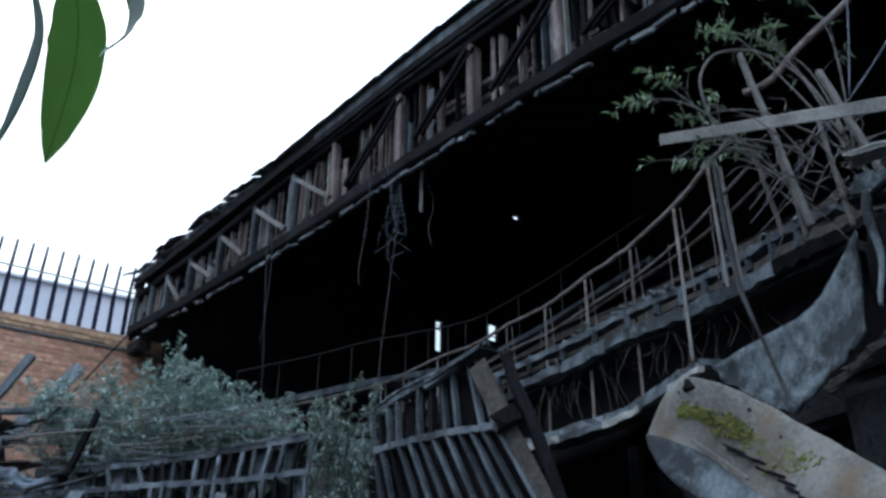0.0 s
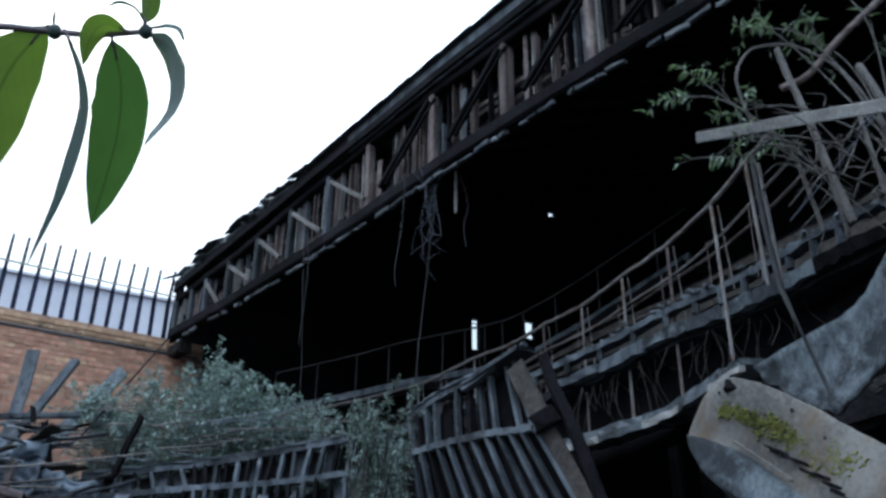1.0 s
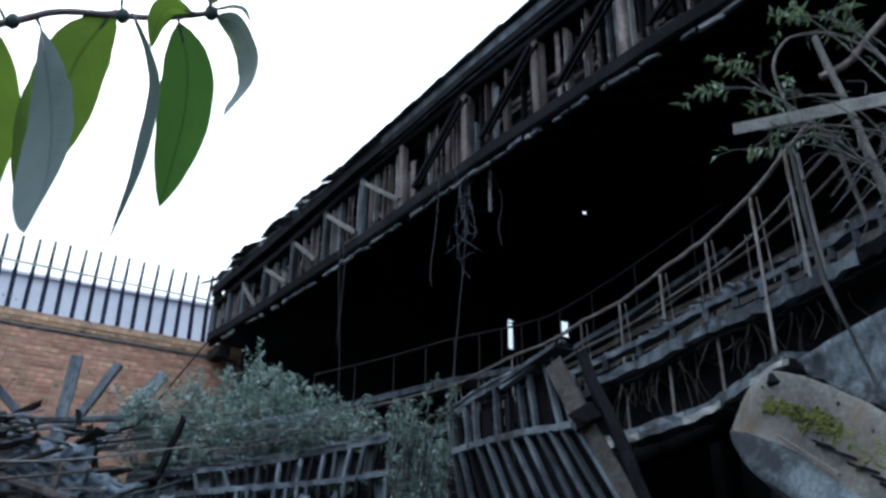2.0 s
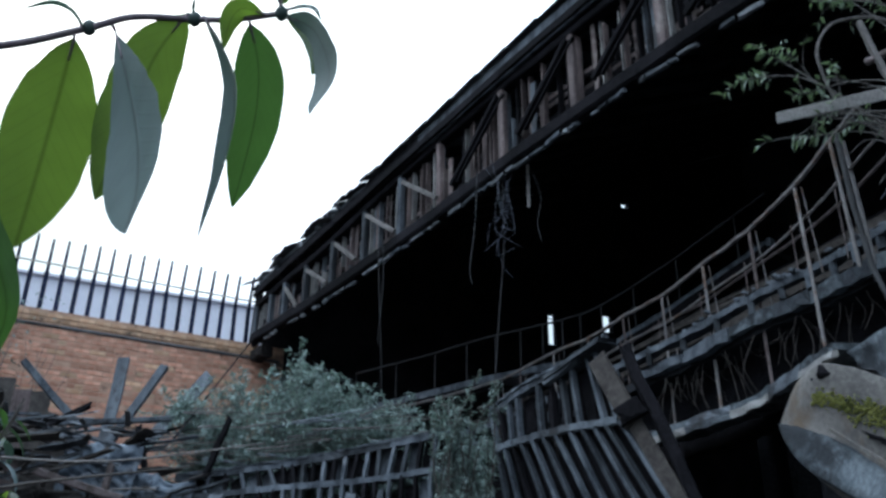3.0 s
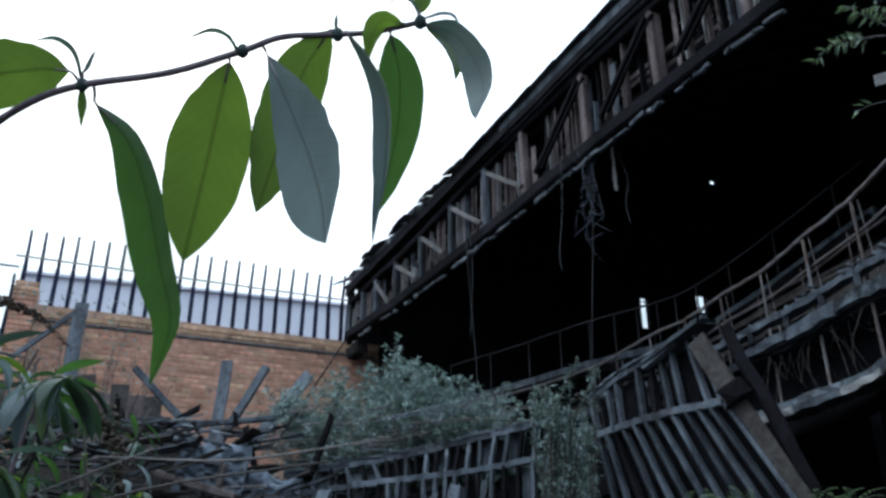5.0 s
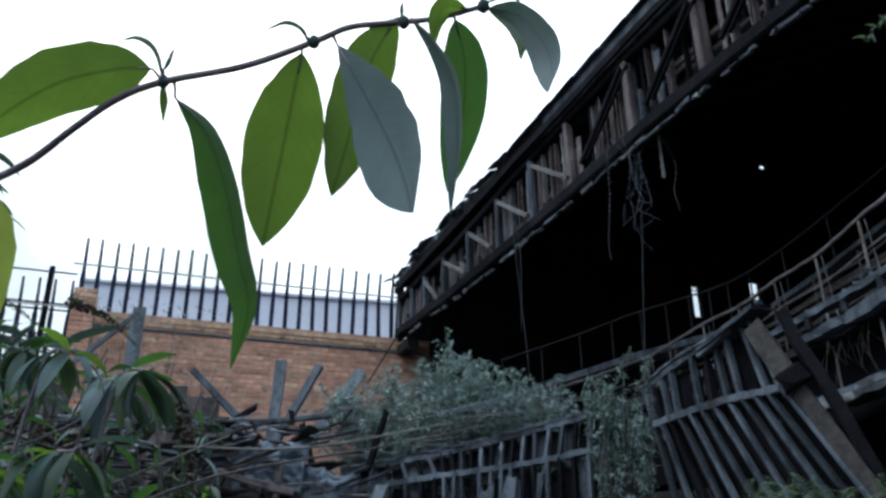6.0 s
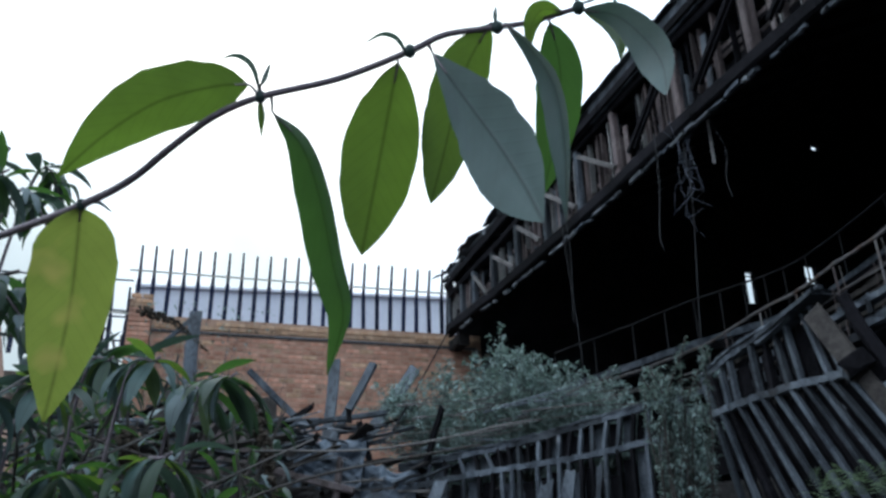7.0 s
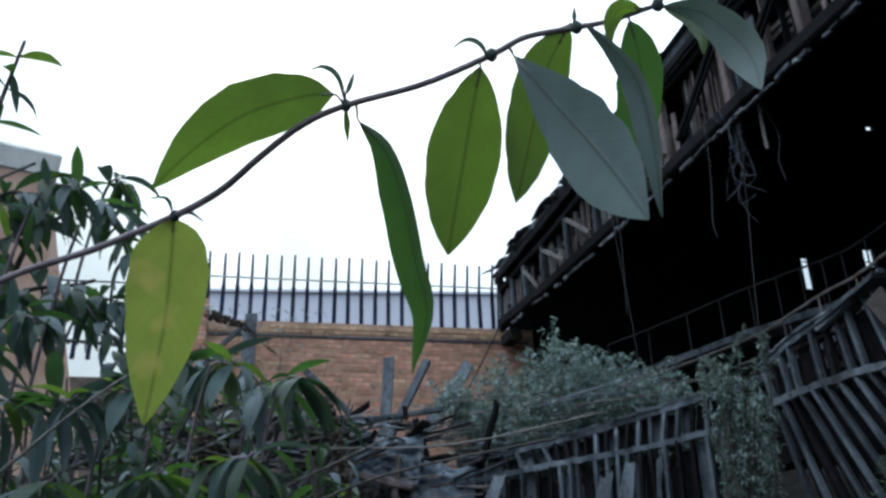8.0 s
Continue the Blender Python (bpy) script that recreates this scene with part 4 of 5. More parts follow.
def build_drum():
    t = thing("iron_drum", "dark dented round tank with peeling grey rim", "tank")
    c, r = Vector((2.50, 3.98, 3.38)), 0.34
    bm = bmesh.new()
    rows = []
    for k, (z, rr) in enumerate(((-0.28, 0.2), (-0.25, 0.3), (-0.1, 0.345), (0.08, 0.34), (0.2, 0.30), (0.24, 0.2))):
        rows.append([bm.verts.new(c + Vector((math.cos(a) * rr, math.sin(a) * rr, z + 0.012 * math.sin(3 * a)))) for a in (j * math.tau / 28 for j in range(28))])
    for a, b in zip(rows, rows[1:]):
        for j in range(28):
            bm.faces.new((a[j], a[(j + 1) % 28], b[(j + 1) % 28], b[j]))
    bm.faces.new(rows[0][::-1])
    bm.faces.new(rows[-1])
    part("shell", bm, M_CHAR, t, "", True)
    pts = [c + Vector((-0.36 - 0.02 * math.sin(k), -0.10 + 0.01 * k, 0.30 - 0.075 * k)) for k in range(9)]
    part("peeling_rim", tube(bmesh.new(), spline(pts, 24), 0.03, 0.012), M_PLASTER, t, "peeling grey strip", True)
    part("peeling_rim", tube(bmesh.new(), spline([c + Vector((-0.36, -0.1, 0.27)), c + Vector((-0.2, -0.3, 0.36)), c + Vector((0.05, -0.36, 0.40))], 12), 0.02), M_CHAR, t, "", True)
    return t


build_drum()


# ---- poles, plank and pipes in the broken corner ----
def loose(name, label, category, bm, material, smooth=False, group=""):
    return tagged(finish(name, bm, material, smooth=smooth), label, category, group)


loose("plank", "pale weathered plank caught in the shrub", "plank", beam(bmesh.new(), (1.39, 4.80, 4.57), (2.45, 3.2, 3.84), 0.068, 0.022, up=(-0.25, -0.75, -0.45), seg=6, wob=0.004, chip=0.006), M_PALEWOOD)
loose("bent_pipe", "long reddish-brown bent pipe", "pipe", tube(bmesh.new(), spline([(2.75, 3.95, 5.6), (2.46, 4.12, 5.19), (2.16, 4.29, 4.93), (1.98, 4.38, 4.74), (1.83, 4.45, 4.69)], 20), 0.024, sides=8), M_RUST, True)
loose("hooped_pipe", "thin grey hooped pipe", "pipe", tube(bmesh.new(), spline([(1.67, 4.52, 4.40), (1.62, 4.53, 4.62), (1.60, 4.53, 4.84), (1.66, 4.5, 4.98), (1.76, 4.47, 5.03), (1.95, 4.39, 4.96), (2.15, 4.29, 4.68), (2.28, 4.22, 4.23), (2.36, 4.1, 3.6)], 36), 0.010, sides=8), M_POLE, True)
loose("timber_pole", "weathered grey-brown timber pole", "pole", beam(bmesh.new(), (1.84, 4.43, 4.98), (2.04, 4.34, 3.72), 0.036, 0.034, up=(0, -1, 0), seg=6, wob=0.004, chip=0.004), M_POLE, group="poles in the broken corner")
loose("timber_pole", "weathered grey-brown timber pole", "pole", beam(bmesh.new(), (2.14, 4.1, 4.60), (2.38, 3.98, 3.62), 0.036, 0.034, up=(0, -1, 0), seg=6, wob=0.006, chip=0.004), M_POLE, group="poles in the broken corner")
for a, b in (((1.87, 4.55, 4.33), (1.95, 4.52, 3.75)), ((2.0, 4.5, 4.3), (2.05, 4.45, 3.7)), ((2.13, 4.2, 4.35), (2.2, 4.2, 3.65))):
    loose("thin_stake", "thin grey stake among twigs", "stake", beam(bmesh.new(), a, b, 0.022, 0.022, up=(0, -1, 0), seg=3, wob=0.005), M_POLE, group="stakes in the broken corner")
for a, b in (((2.44, 3.95, 4.62), (1.80, 4.6, 3.86)), ((2.50, 3.9, 4.72), (2.1, 4.2, 4.22)), ((2.46, 3.6, 5.3), (2.34, 3.75, 4.1)), ((2.43, 3.62, 5.4), (2.35, 3.74, 4.2)), ((2.38, 3.98, 5.3), (2.26, 4.05, 4.4))):
    m = (Vector(a) + Vector(b)) / 2 + Vector((0, 0, -0.04))
    loose("loose_wire", "slack pale wire in the shrub", "wire", tube(bmesh.new(), spline([a, m, b], 10), 0.005, sides=5), M_CABLE, True, "slack wires")
loose("broken_sheet", "broken cream board on the masonry", "board", beam(bmesh.new(), (2.12, 3.95, 3.90), (2.55, 3.68, 3.95), 0.14, 0.03, seg=4, wob=0.01, chip=0.02), M_PALEWOOD)
loose("stone_block", "grey-blue broken stone block", "stone", beam(bmesh.new(), (2.16, 4.00, 3.74), (2.7, 3.66, 3.72), 0.18, 0.14, seg=4, wob=0.01, chip=0.03), M_PLASTER)


# ---- hanging cables ----
def cable(pts, r=0.004, n=16, m=M_WIRE):
    return loose("hanging_cable", "torn cable hanging from the truss", "cable", tube(bmesh.new(), spline(pts, n), r, sides=5), m, True, "hanging cables")


cable([(-0.77, 7.76, 6.05), (-0.77, 7.76, 5.81), (-0.79, 7.76, 5.4), (-0.84, 7.76, 4.95), (-0.82, 7.76, 4.78)])
cable([(-0.5, 7.80, 6.05), (-0.50, 7.78, 5.6), (-0.50, 7.78, 5.21), (-0.58, 7.78, 4.25), (-0.65, 7.77, 3.3)], 0.004)
cable([(-2.09, 9.35, 6.1), (-2.09, 9.27, 5.9), (-2.05, 9.28, 5.2), (-2.0, 9.29, 4.38), (-2.0, 9.3, 3.5)], 0.004)
cable([(-2.06, 9.3, 6.1), (-2.02, 9.27, 5.7), (-2.03, 9.28, 5.2), (-2.06, 9.29, 4.7)], 0.004)
cable([(-0.26, 7.60, 6.12), (-0.12, 7.7, 5.7), (-0.16, 7.7, 5.4), (-0.13, 7.7, 5.18)], 0.004)
for k in range(7):
    x, y = -0.52 + random.uniform(-0.10, 0.12), 7.74 + random.uniform(-0.05, 0.05)
    z = random.uniform(5.0, 5.45)
    pts = [(x + random.uniform(-0.25, 0.2), y, 6.15), (x, y, 5.85), (x + random.uniform(-0.06, 0.06), y, 5.55), (x + random.uniform(-0.13, 0.13), y, z), (x + random.uniform(-0.2, 0.2), y, z - random.uniform(-0.08, 0.3))]
    cable(pts, random.choice((0.0015, 0.002, 0.003)), m=M_CABLE)
loose("hanging_lath", "thin pale lath hanging from the truss", "lath", beam(bmesh.new(), (-0.24, 7.70, 6.05), (-0.24, 7.70, 5.56), 0.03, 0.015, up=(0, -1, 0), seg=3, wob=0.003), M_PALEWOOD)
loose("stay_cable", "taut stay cable from truss to heap", "cable", tube(bmesh.new(), [(-4.70, 12.45, 6.02), (-3.56, 7.86, 3.54), (-3.40, 7.22, 3.2)], 0.012), M_CHAR)


# ---- rubble heap under the yard wall ----
def heap_board(p, q, w, h, m, label="broken weathered board lying on the heap", up=(0, -1, 0.3)):
    return loose("broken_board", label, "board", beam(bmesh.new(), p, q, w, h, up=up, seg=4, wob=0.006, chip=0.015), m, group="boards on the heap")


heap_board((-4.27, 8.62, 4.31), (-4.78, 8.32, 3.10), 0.10, 0.045, M_DARKWOOD, "dark broken board leaning upright in the heap")
heap_board((-5.08, 9.24, 4.63), (-5.2, 9.2, 2.9), 0.15, 0.03, M_GREY, "grey split plank leaning near the brick wall")
heap_board((-3.9, 9.0, 4.32), (-4.75, 8.9, 3.2), 0.16, 0.03, M_GREY, "grey split plank leaning near the brick wall")
heap_board((-5.10, 7.50, 3.42), (-3.62, 8.25, 3.66), 0.07, 0.05, M_DARKWOOD, "long dark beam lying across the heap", (0, 0, 1))
heap_board((-3.68, 7.10, 3.28), (-3.55, 7.19, 2.75), 0.055, 0.05, M_CHAR, "short charred stub standing in the heap")
heap_board((-2.98, 7.40, 3.42), (-3.16, 7.41, 2.9), 0.055, 0.045, M_CHAR, "short charred stub standing in the heap")
heap_board((-4.1, 6.38, 2.77), (-3.50, 6.66, 2.60), 0.06, 0.06, M_RUST, "rusty angle iron lying on the heap", (0, 0, 1))
heap_board((-3.62, 6.62, 2.86), (-3.70, 6.60, 2.0), 0.05, 0.04, M_RUST, "rusty angle iron standing in the heap")
heap_board((-3.95, 6.7, 2.98), (-4.6, 6.3, 2.65), 0.04, 0.03, M_GREY, "grey lath lying on the heap", (0, 0, 1))
heap_board((-4.45, 7.6, 3.63), (-4.75, 7.45, 3.40), 0.06, 0.04, M_CHAR, "short charred stub standing in the heap")
for _ in range(230):
    az, dist = radians(random.uniform(-50, -24.5)), random.uniform(7.6, 9.0)
    x, y = dist * math.sin(az), dist * math.cos(az)
    z = 1.5 + dist * random.uniform(0.14, 0.225 if az < radians(-27) else 0.165)
    a = random.choice((0.0, 0.0, 0.9, -0.8)) + random.uniform(-0.45, 0.45)
    ln = random.uniform(0.2, 0.85)
    d = Vector((math.cos(a), math.sin(a), random.uniform(-0.28, 0.22))) * ln
    heap_board((x, y, z), Vector((x, y, z)) + d, random.choice((0.02, 0.03, 0.04, 0.06, 0.09)), random.uniform(0.008, 0.02), random.choice((M_DARKWOOD, M_DARKWOOD, M_GREY, M_POLE, M_CHAR, M_TWIG)), up=(random.uniform(-0.4, 0.4), random.uniform(-0.3, 0.4), 1))


def build_gable_boards():
    t = thing("collapsed_gable", "dark collapsed gable of boards on the heap", "gable")
    peak, left, right = Vector((-5.62, 7.10, 4.61)), Vector((-6.3, 6.6, 3.7)), Vector((-4.62, 7.78, 3.45))
    for k in range(13):
        f = (k + 0.5) / 13
        b = left.lerp(right, f) - UP * 0.7
        top = left.lerp(peak, f / 0.42) if f < 0.42 else peak.lerp(right, (f - 0.42) / 0.58)
        if k not in (2,):
            part("board", beam(bmesh.new(), b, Vector((top.x, top.y, min(top.z - random.uniform(0.02, 0.12), random.uniform(3.6, 3.95)))), 0.172, 0.025, up=(0.6, -0.8, 0), seg=3, wob=0.005, chip=0.015), random.choice((M_TWIG, M_BOARD, M_TWIG)), t)
    part("rafter", beam(bmesh.new(), left, peak, 0.035, 0.05, seg=4, wob=0.006, chip=0.01), M_GREY, t, "pale weathered rafter")
    part("rafter", beam(bmesh.new(), peak.lerp(right, 0.5), right, 0.04, 0.07, seg=4, wob=0.006, chip=0.01), M_DARKWOOD, t)
    part("king_post", beam(bmesh.new(), peak + UP * 0.02, peak - UP * 1.6, 0.13, 0.05, up=(0.6, -0.8, 0), seg=4, wob=0.01, chip=0.02), M_GREY, t)


build_gable_boards()


def build_tarp(name, label, p, a, b, amp, seed):
    """Crumpled sheeting over the heap."""
    bm = bmesh.new()
    n = 30
    rows = []
    for i in range(n + 1):
        row = []
        for j in range(n + 1):
            q = Vector(p) + Vector(a) * (i / n) + Vector(b) * (j / n)
            c = q * 5 + Vector((seed, 0, 0))
            q += UP * (amp * (1 - abs(2 * noise.noise(c))) * 0.8) + Vector((0.1, -0.5, 0.1)) * amp * noise.noise(c * 1.7) + Vector((0, -1, 0)) * amp * abs(noise.noise(c * 3.1)) * 0.7
            row.append(bm.verts.new(q))
        rows.append(row)
    for r, s in zip(rows, rows[1:]):
        for j in range(n):
            bm.faces.new((r[j], r[j + 1], s[j + 1], s[j]))
    ex = bmesh.ops.extrude_face_region(bm, geom=bm.faces[:], use_keep_orig=True)
    bmesh.ops.translate(bm, verts=[v for v in ex["geom"] if isinstance(v, bmesh.types.BMVert)], vec=(0, 0.006, -0.004))
    return loose(name, label, "sheeting", bm, M_TARP, True)


build_tarp("crumpled_sheeting", "crumpled grey-blue sheeting draped over the heap", (-4.22, 6.85, 2.66), (0.66, 0.06, -0.08), (0, 0.12, 0.42), 0.13, 1.0)
build_tarp("torn_sheeting", "torn grey-blue sheeting under the balcony front", (-3.66, 6.9, 2.48), (0.55, 0.14, -0.05), (0, 0.1, 0.36), 0.07, 6.0)
for p, q, w in (((-2.77, 5.95, 2.25), (-2.55, 6.02, 2.47), 0.20), ((-1.92, 6.2, 2.2), (-1.78, 6.22, 2.44), 0.16), ((-1.68, 6.24, 2.2), (-1.62, 6.27, 2.52), 0.17), ((-1.42, 6.3, 2.2), (-1.38, 6.32, 2.54), 0.06), ((-2.15, 6.5, 2.62), (-1.85, 6.4, 2.2), 0.05)):
    p, q = Vector((p[0], p[1], 1.0)), Vector(q)
    loose("splintered_board", "pale splintered board end", "board", beam(bmesh.new(), p - Vector((w * 1.5, 0, 0)), q + Vector((w * 0.3, 0, 0.02)), w, 0.03, up=(0.15, -1, 0.2), seg=8, wob=0.008, taper=0.45, chip=0.03), M_GREY, group="splintered boards")


# ---- fence, pale building and pier beyond the yard wall ----
def build_fence(s0, s1, z0, label, name="steel_fence"):
    t = thing(name, label, "fence")
    s = s0
    while s < s1:
        h = 1.09 + random.uniform(-0.02, 0.02)
        lean = random.uniform(-0.012, 0.012)
        bm = bmesh.new()
        beam(bm, on_wall(s, z0, -0.16), on_wall(s + lean, z0 + 0.58, -0.16), 0.066, 0.03, up=F, chip=0.001)
        pale = part("pale", bm, M_FENCE, t)
        part("pale_head", beam(bmesh.new(), on_wall(s + lean, z0 + 0.575, -0.16), on_wall(s + lean * 1.2, z0 + h, -0.03), 0.052, 0.025, up=F, taper=0.65), M_FENCE, pale)
        s += 0.2212
    for z, m, o, r in ((z0 + 0.70, M_GALV, -0.105, 0.018),):
        part("rail", beam(bmesh.new(), on_wall(s0 - 0.1, z, o), on_wall(s1 + 0.1, z, o), r, r * 1.4), m, t)
    return t


build_fence(0.19, 5.1, 6.06, "blue-black steel palisade fence with cranked heads")
fence_low = build_fence(5.17, 9.6, 5.35, "blue-black steel fence panels on the lower wall", "fence_panel")
for z in (5.62, 6.0, 6.1, 6.6):
    part("cross_rail", beam(bmesh.new(), on_wall(5.13, z, -0.15), on_wall(9.6, z, -0.15), 0.02, 0.025), M_FENCE, fence_low)
for s in (5.5, 7.3, 9.2):
    part("fence_post", beam(bmesh.new(), on_wall(s, 5.0, -0.2), on_wall(s, 6.7, -0.2), 0.08, 0.08, up=F), M_CHAR, fence_low)

shed = thing("pale_building", "pale lilac-grey clad building behind the fence", "building")
a, b = Vector((-13.35, 14.95, 0)), Vector((-4.6, 20.15, 0))
back = (b - a).cross(UP).normalized() * -5
for k in range(15):
    # shallow upright sheets of the cladding
    p, q = a.lerp(b, k / 15), a.lerp(b, (k + 0.998) / 15)
    part("cladding_sheet", beam(bmesh.new(), (p + q) / 2 - UP * 0.1, (p + q) / 2 + UP * 9.0, (q - p).length, 0.06, up=back), M_LILAC, shed)
part("body", beam(bmesh.new(), a + back * 0.5 + UP * 4.4, b + back * 0.5 + UP * 4.4, 4.8, 8.9), M_LILAC, shed)
part("roof_trim", beam(bmesh.new(), a + UP * 9.02, b + UP * 9.02, 0.2, 0.08), M_LILAC, shed)


def build_pier():
    t = thing("brick_pier", "tall rendered pier with a pale concrete cap", "pier")
    c = Vector((-8.62, 6.05, 0))
    d = Vector((-0.55, -0.83, 0))
    side = Vector((-0.83, 0.55, 0))
    p = Vector((-8.02, 6.16, 0)) + side * 0.45 - d * 0.15
    q = p + d * 2.4
    shaft = part("shaft", beam(bmesh.new(), p - UP * 0.05 - d * 0.2, p + UP * 6.42 + d * 1.25, 2.4, 0.9, up=side, seg=10, chip=0.004), M_RENDER, t)
    part("cap", beam(bmesh.new(), p + UP * 6.64 - d * 0.02, q + UP * 6.64, 0.94, 0.40, seg=5, chip=0.012), M_CAP, t, "pale concrete cap")
    for k in range(9):
        r = p - side * 0.46 + d * random.uniform(0.05, 0.9) + UP * random.uniform(5.2, 6.4)
        part("patch", beam(bmesh.new(), r, r + d * random.uniform(0.1, 0.22), 0.02, 0.07, chip=0.004), M_BRICK if k % 2 else M_CHAR, shaft, "bare patch in the render")


build_pier()

# ---- shrubs ----
def shrub(name, label, roots, tips, n_side, leaf_len, leaf_w, spread, material, wood, group="", density=26, thick=0.012, hang=0.4, bare=0.25, sag=0.0):
    """A shrub of arching stems: each runs from a root to a tip, side twigs leave it, and paired leaves line the twigs."""
    t = thing(name, label, "shrub", group)
    leaf_bm = bmesh.new()
    for tip in tips:
        tip, wood_bm = Vector(tip), bmesh.new()
        root = Vector(min(roots, key=lambda r: (Vector(r) - tip).length + random.uniform(0, 0.15)))
        mid = root.lerp(tip, 0.5) + UP * (0.14 * (tip - root).length) + rnd_dir() * 0.08 * (tip - root).length
        main = spline([root, mid, tip - UP * sag * (tip - root).length * 0.2], 14)
        tube(wood_bm, main, thick, thick * 0.35, 5)
        lines = [(main, thick * 0.4)]
        for _ in range(n_side):
            k = random.randint(int(14 * min(bare, 0.45)), 13)
            p = main[k]
            d = (rnd_dir() + UP * 0.35 + (main[k] - main[k - 1]).normalized() * 0.7).normalized()
            ln = spread * random.uniform(0.4, 1.0)
            e = p + d * ln
            tw = spline([p, p.lerp(e, 0.5) + UP * 0.08 * ln, e - UP * random.uniform(0, 0.25) * ln], 8)
            tube(wood_bm, tw, thick * 0.38, thick * 0.16, 4)
            lines.append((tw, thick * 0.2))
        part("stem", wood_bm, wood, t, "", True)
        for ln, _ in lines:
            total = sum((b - a).length for a, b in zip(ln, ln[1:]))
            count = max(2, int(total * density))
            for j in range(count):
                f = (bare if ln is main else bare * 0.75) + (1 - (bare if ln is main else bare * 0.75)) * (j + random.random() * 0.6) / count
                x = min(f, 0.999) * (len(ln) - 1)
                k = min(int(x), len(ln) - 2)
                p = ln[k].lerp(ln[k + 1], x - k)
                along = (ln[k + 1] - ln[k]).normalized()
                for sgn in (-1, 1):
                    if random.random() < 0.88:
                        side = along.cross(rnd_dir()).normalized() * sgn
                        d = (side + along * 0.5 - UP * hang * random.uniform(0.4, 1.5)).normalized()
                        z = random.uniform(0.55, 1.1)
                        small_leaf(leaf_bm, p, d, UP + rnd_dir() * 0.6, leaf_len * z, leaf_w * z)
    tagged(part("foliage", leaf_bm, material, t, "", True), kind="stuff")
    return t


random.seed(11)
tips = []
for _ in range(240):
    f = random.random()
    x = -4.0 + 3.3 * f
    top = 3.68 + 0.70 * math.exp(-((f - 0.37) / 0.30) ** 2) - 0.12 * f + 0.10 * math.sin(f * 19)
    tips.append((x, random.uniform(7.8, 9.2), random.uniform(2.95, top)))
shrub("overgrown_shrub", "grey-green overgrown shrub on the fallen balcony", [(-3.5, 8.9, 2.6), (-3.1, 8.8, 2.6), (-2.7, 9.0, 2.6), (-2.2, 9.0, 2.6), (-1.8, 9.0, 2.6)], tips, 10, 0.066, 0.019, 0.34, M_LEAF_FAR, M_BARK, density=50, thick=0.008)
sticks = thing("fallen_sticks", "bare pale sticks caught in the overgrown shrub", "sticks")
for _ in range(46):
    a = Vector((random.uniform(-4.2, -1.6), random.uniform(7.75, 8.25), 2.95))
    a.z = 1.5 + a.length * random.uniform(0.175, 0.235)
    b = a + Vector((random.uniform(0.35, 1.0), random.uniform(-0.1, 0.2), random.uniform(-0.10, 0.12)))
    part("stick", tube(bmesh.new(), spline([a, a.lerp(b, 0.5) + rnd_dir() * 0.03, b], 6), random.uniform(0.006, 0.014), 0.004, 5), random.choice((M_POLE, M_GREY, M_BARK)), sticks)
tips = [(random.gauss(-0.80, 0.13), random.uniform(6.6, 6.95), 3.56 - 0.036 * k) for k in range(34)]
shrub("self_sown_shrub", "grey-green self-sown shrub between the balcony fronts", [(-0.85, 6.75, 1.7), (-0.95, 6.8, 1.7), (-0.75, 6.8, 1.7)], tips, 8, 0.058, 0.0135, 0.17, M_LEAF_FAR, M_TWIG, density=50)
tips = [(1.29, 4.73, 5.10), (1.17, 4.76, 4.85), (1.45, 4.66, 4.63), (1.40, 4.62, 4.30), (1.62, 4.5, 5.22), (1.75, 4.48, 5.30), (1.9, 4.4, 5.15), (2.0, 4.35, 5.0), (1.55, 4.6, 4.45), (2.12, 4.2, 5.35), (1.72, 4.55, 4.35)]
shrub("buddleia", "sparse straggling buddleia growing from the broken gallery", [(2.08, 4.36, 3.88), (2.30, 4.2, 4.10), (2.36, 4.15, 3.95), (2.25, 4.2, 3.85)], tips, 4, 0.085, 0.020, 0.30, M_LEAF_FRESH, M_BARK, density=13, thick=0.008, bare=0.78)
# bare twigs tangled in the same corner
twigs = thing("dead_brambles", "tangle of bare grey bramble stems", "bramble")
for _ in range(46):
    a = Vector((random.uniform(1.75, 2.35), random.uniform(4.05, 4.6), random.uniform(3.72, 4.3)))
    b = a + Vector((random.uniform(-0.5, 0.5), random.uniform(-0.2, 0.2), random.uniform(-0.25, 0.4)))
    m = a.lerp(b, 0.5) + Vector((random.uniform(-0.1, 0.1), 0, random.uniform(0.02, 0.14)))
    part("stem", tube(bmesh.new(), spline([a, m, b], 8), random.uniform(0.004, 0.008), 0.002, 5), M_BARK, twigs, "", True)
# dead creepers over the left end of the heap and the wall
creeper = thing("dead_weeds", "dry brown weeds against the brick wall", "weeds")
for _ in range(40):
    s = random.uniform(2.9, 5.0)
    a = on_wall(s, random.uniform(4.3, 5.0), 0.10)
    b = a + D * random.uniform(-0.2, 0.2) + UP * random.uniform(0.4, 1.1)
    part("stalk", tube(bmesh.new(), spline([a, a.lerp(b, 0.5) + D * random.uniform(-0.05, 0.05), b], 6), 0.006, 0.003, 4), M_BARK, creeper)
bm = bmesh.new()
for _ in range(260):
    p = on_wall(random.choice((4.3, 3.6, 4.8)) + random.gauss(0, 0.25), random.uniform(4.7, 6.2), 0.12)
    small_leaf(bm, p, rnd_dir() - UP * 0.3, rnd_dir(), 0.06, 0.03)
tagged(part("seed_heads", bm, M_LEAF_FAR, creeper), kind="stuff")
# ferns and weeds at the foot of the tilted front
weeds = thing("low_ferns", "low green ferns at the foot of the balcony front", "fern")
bm = bmesh.new()
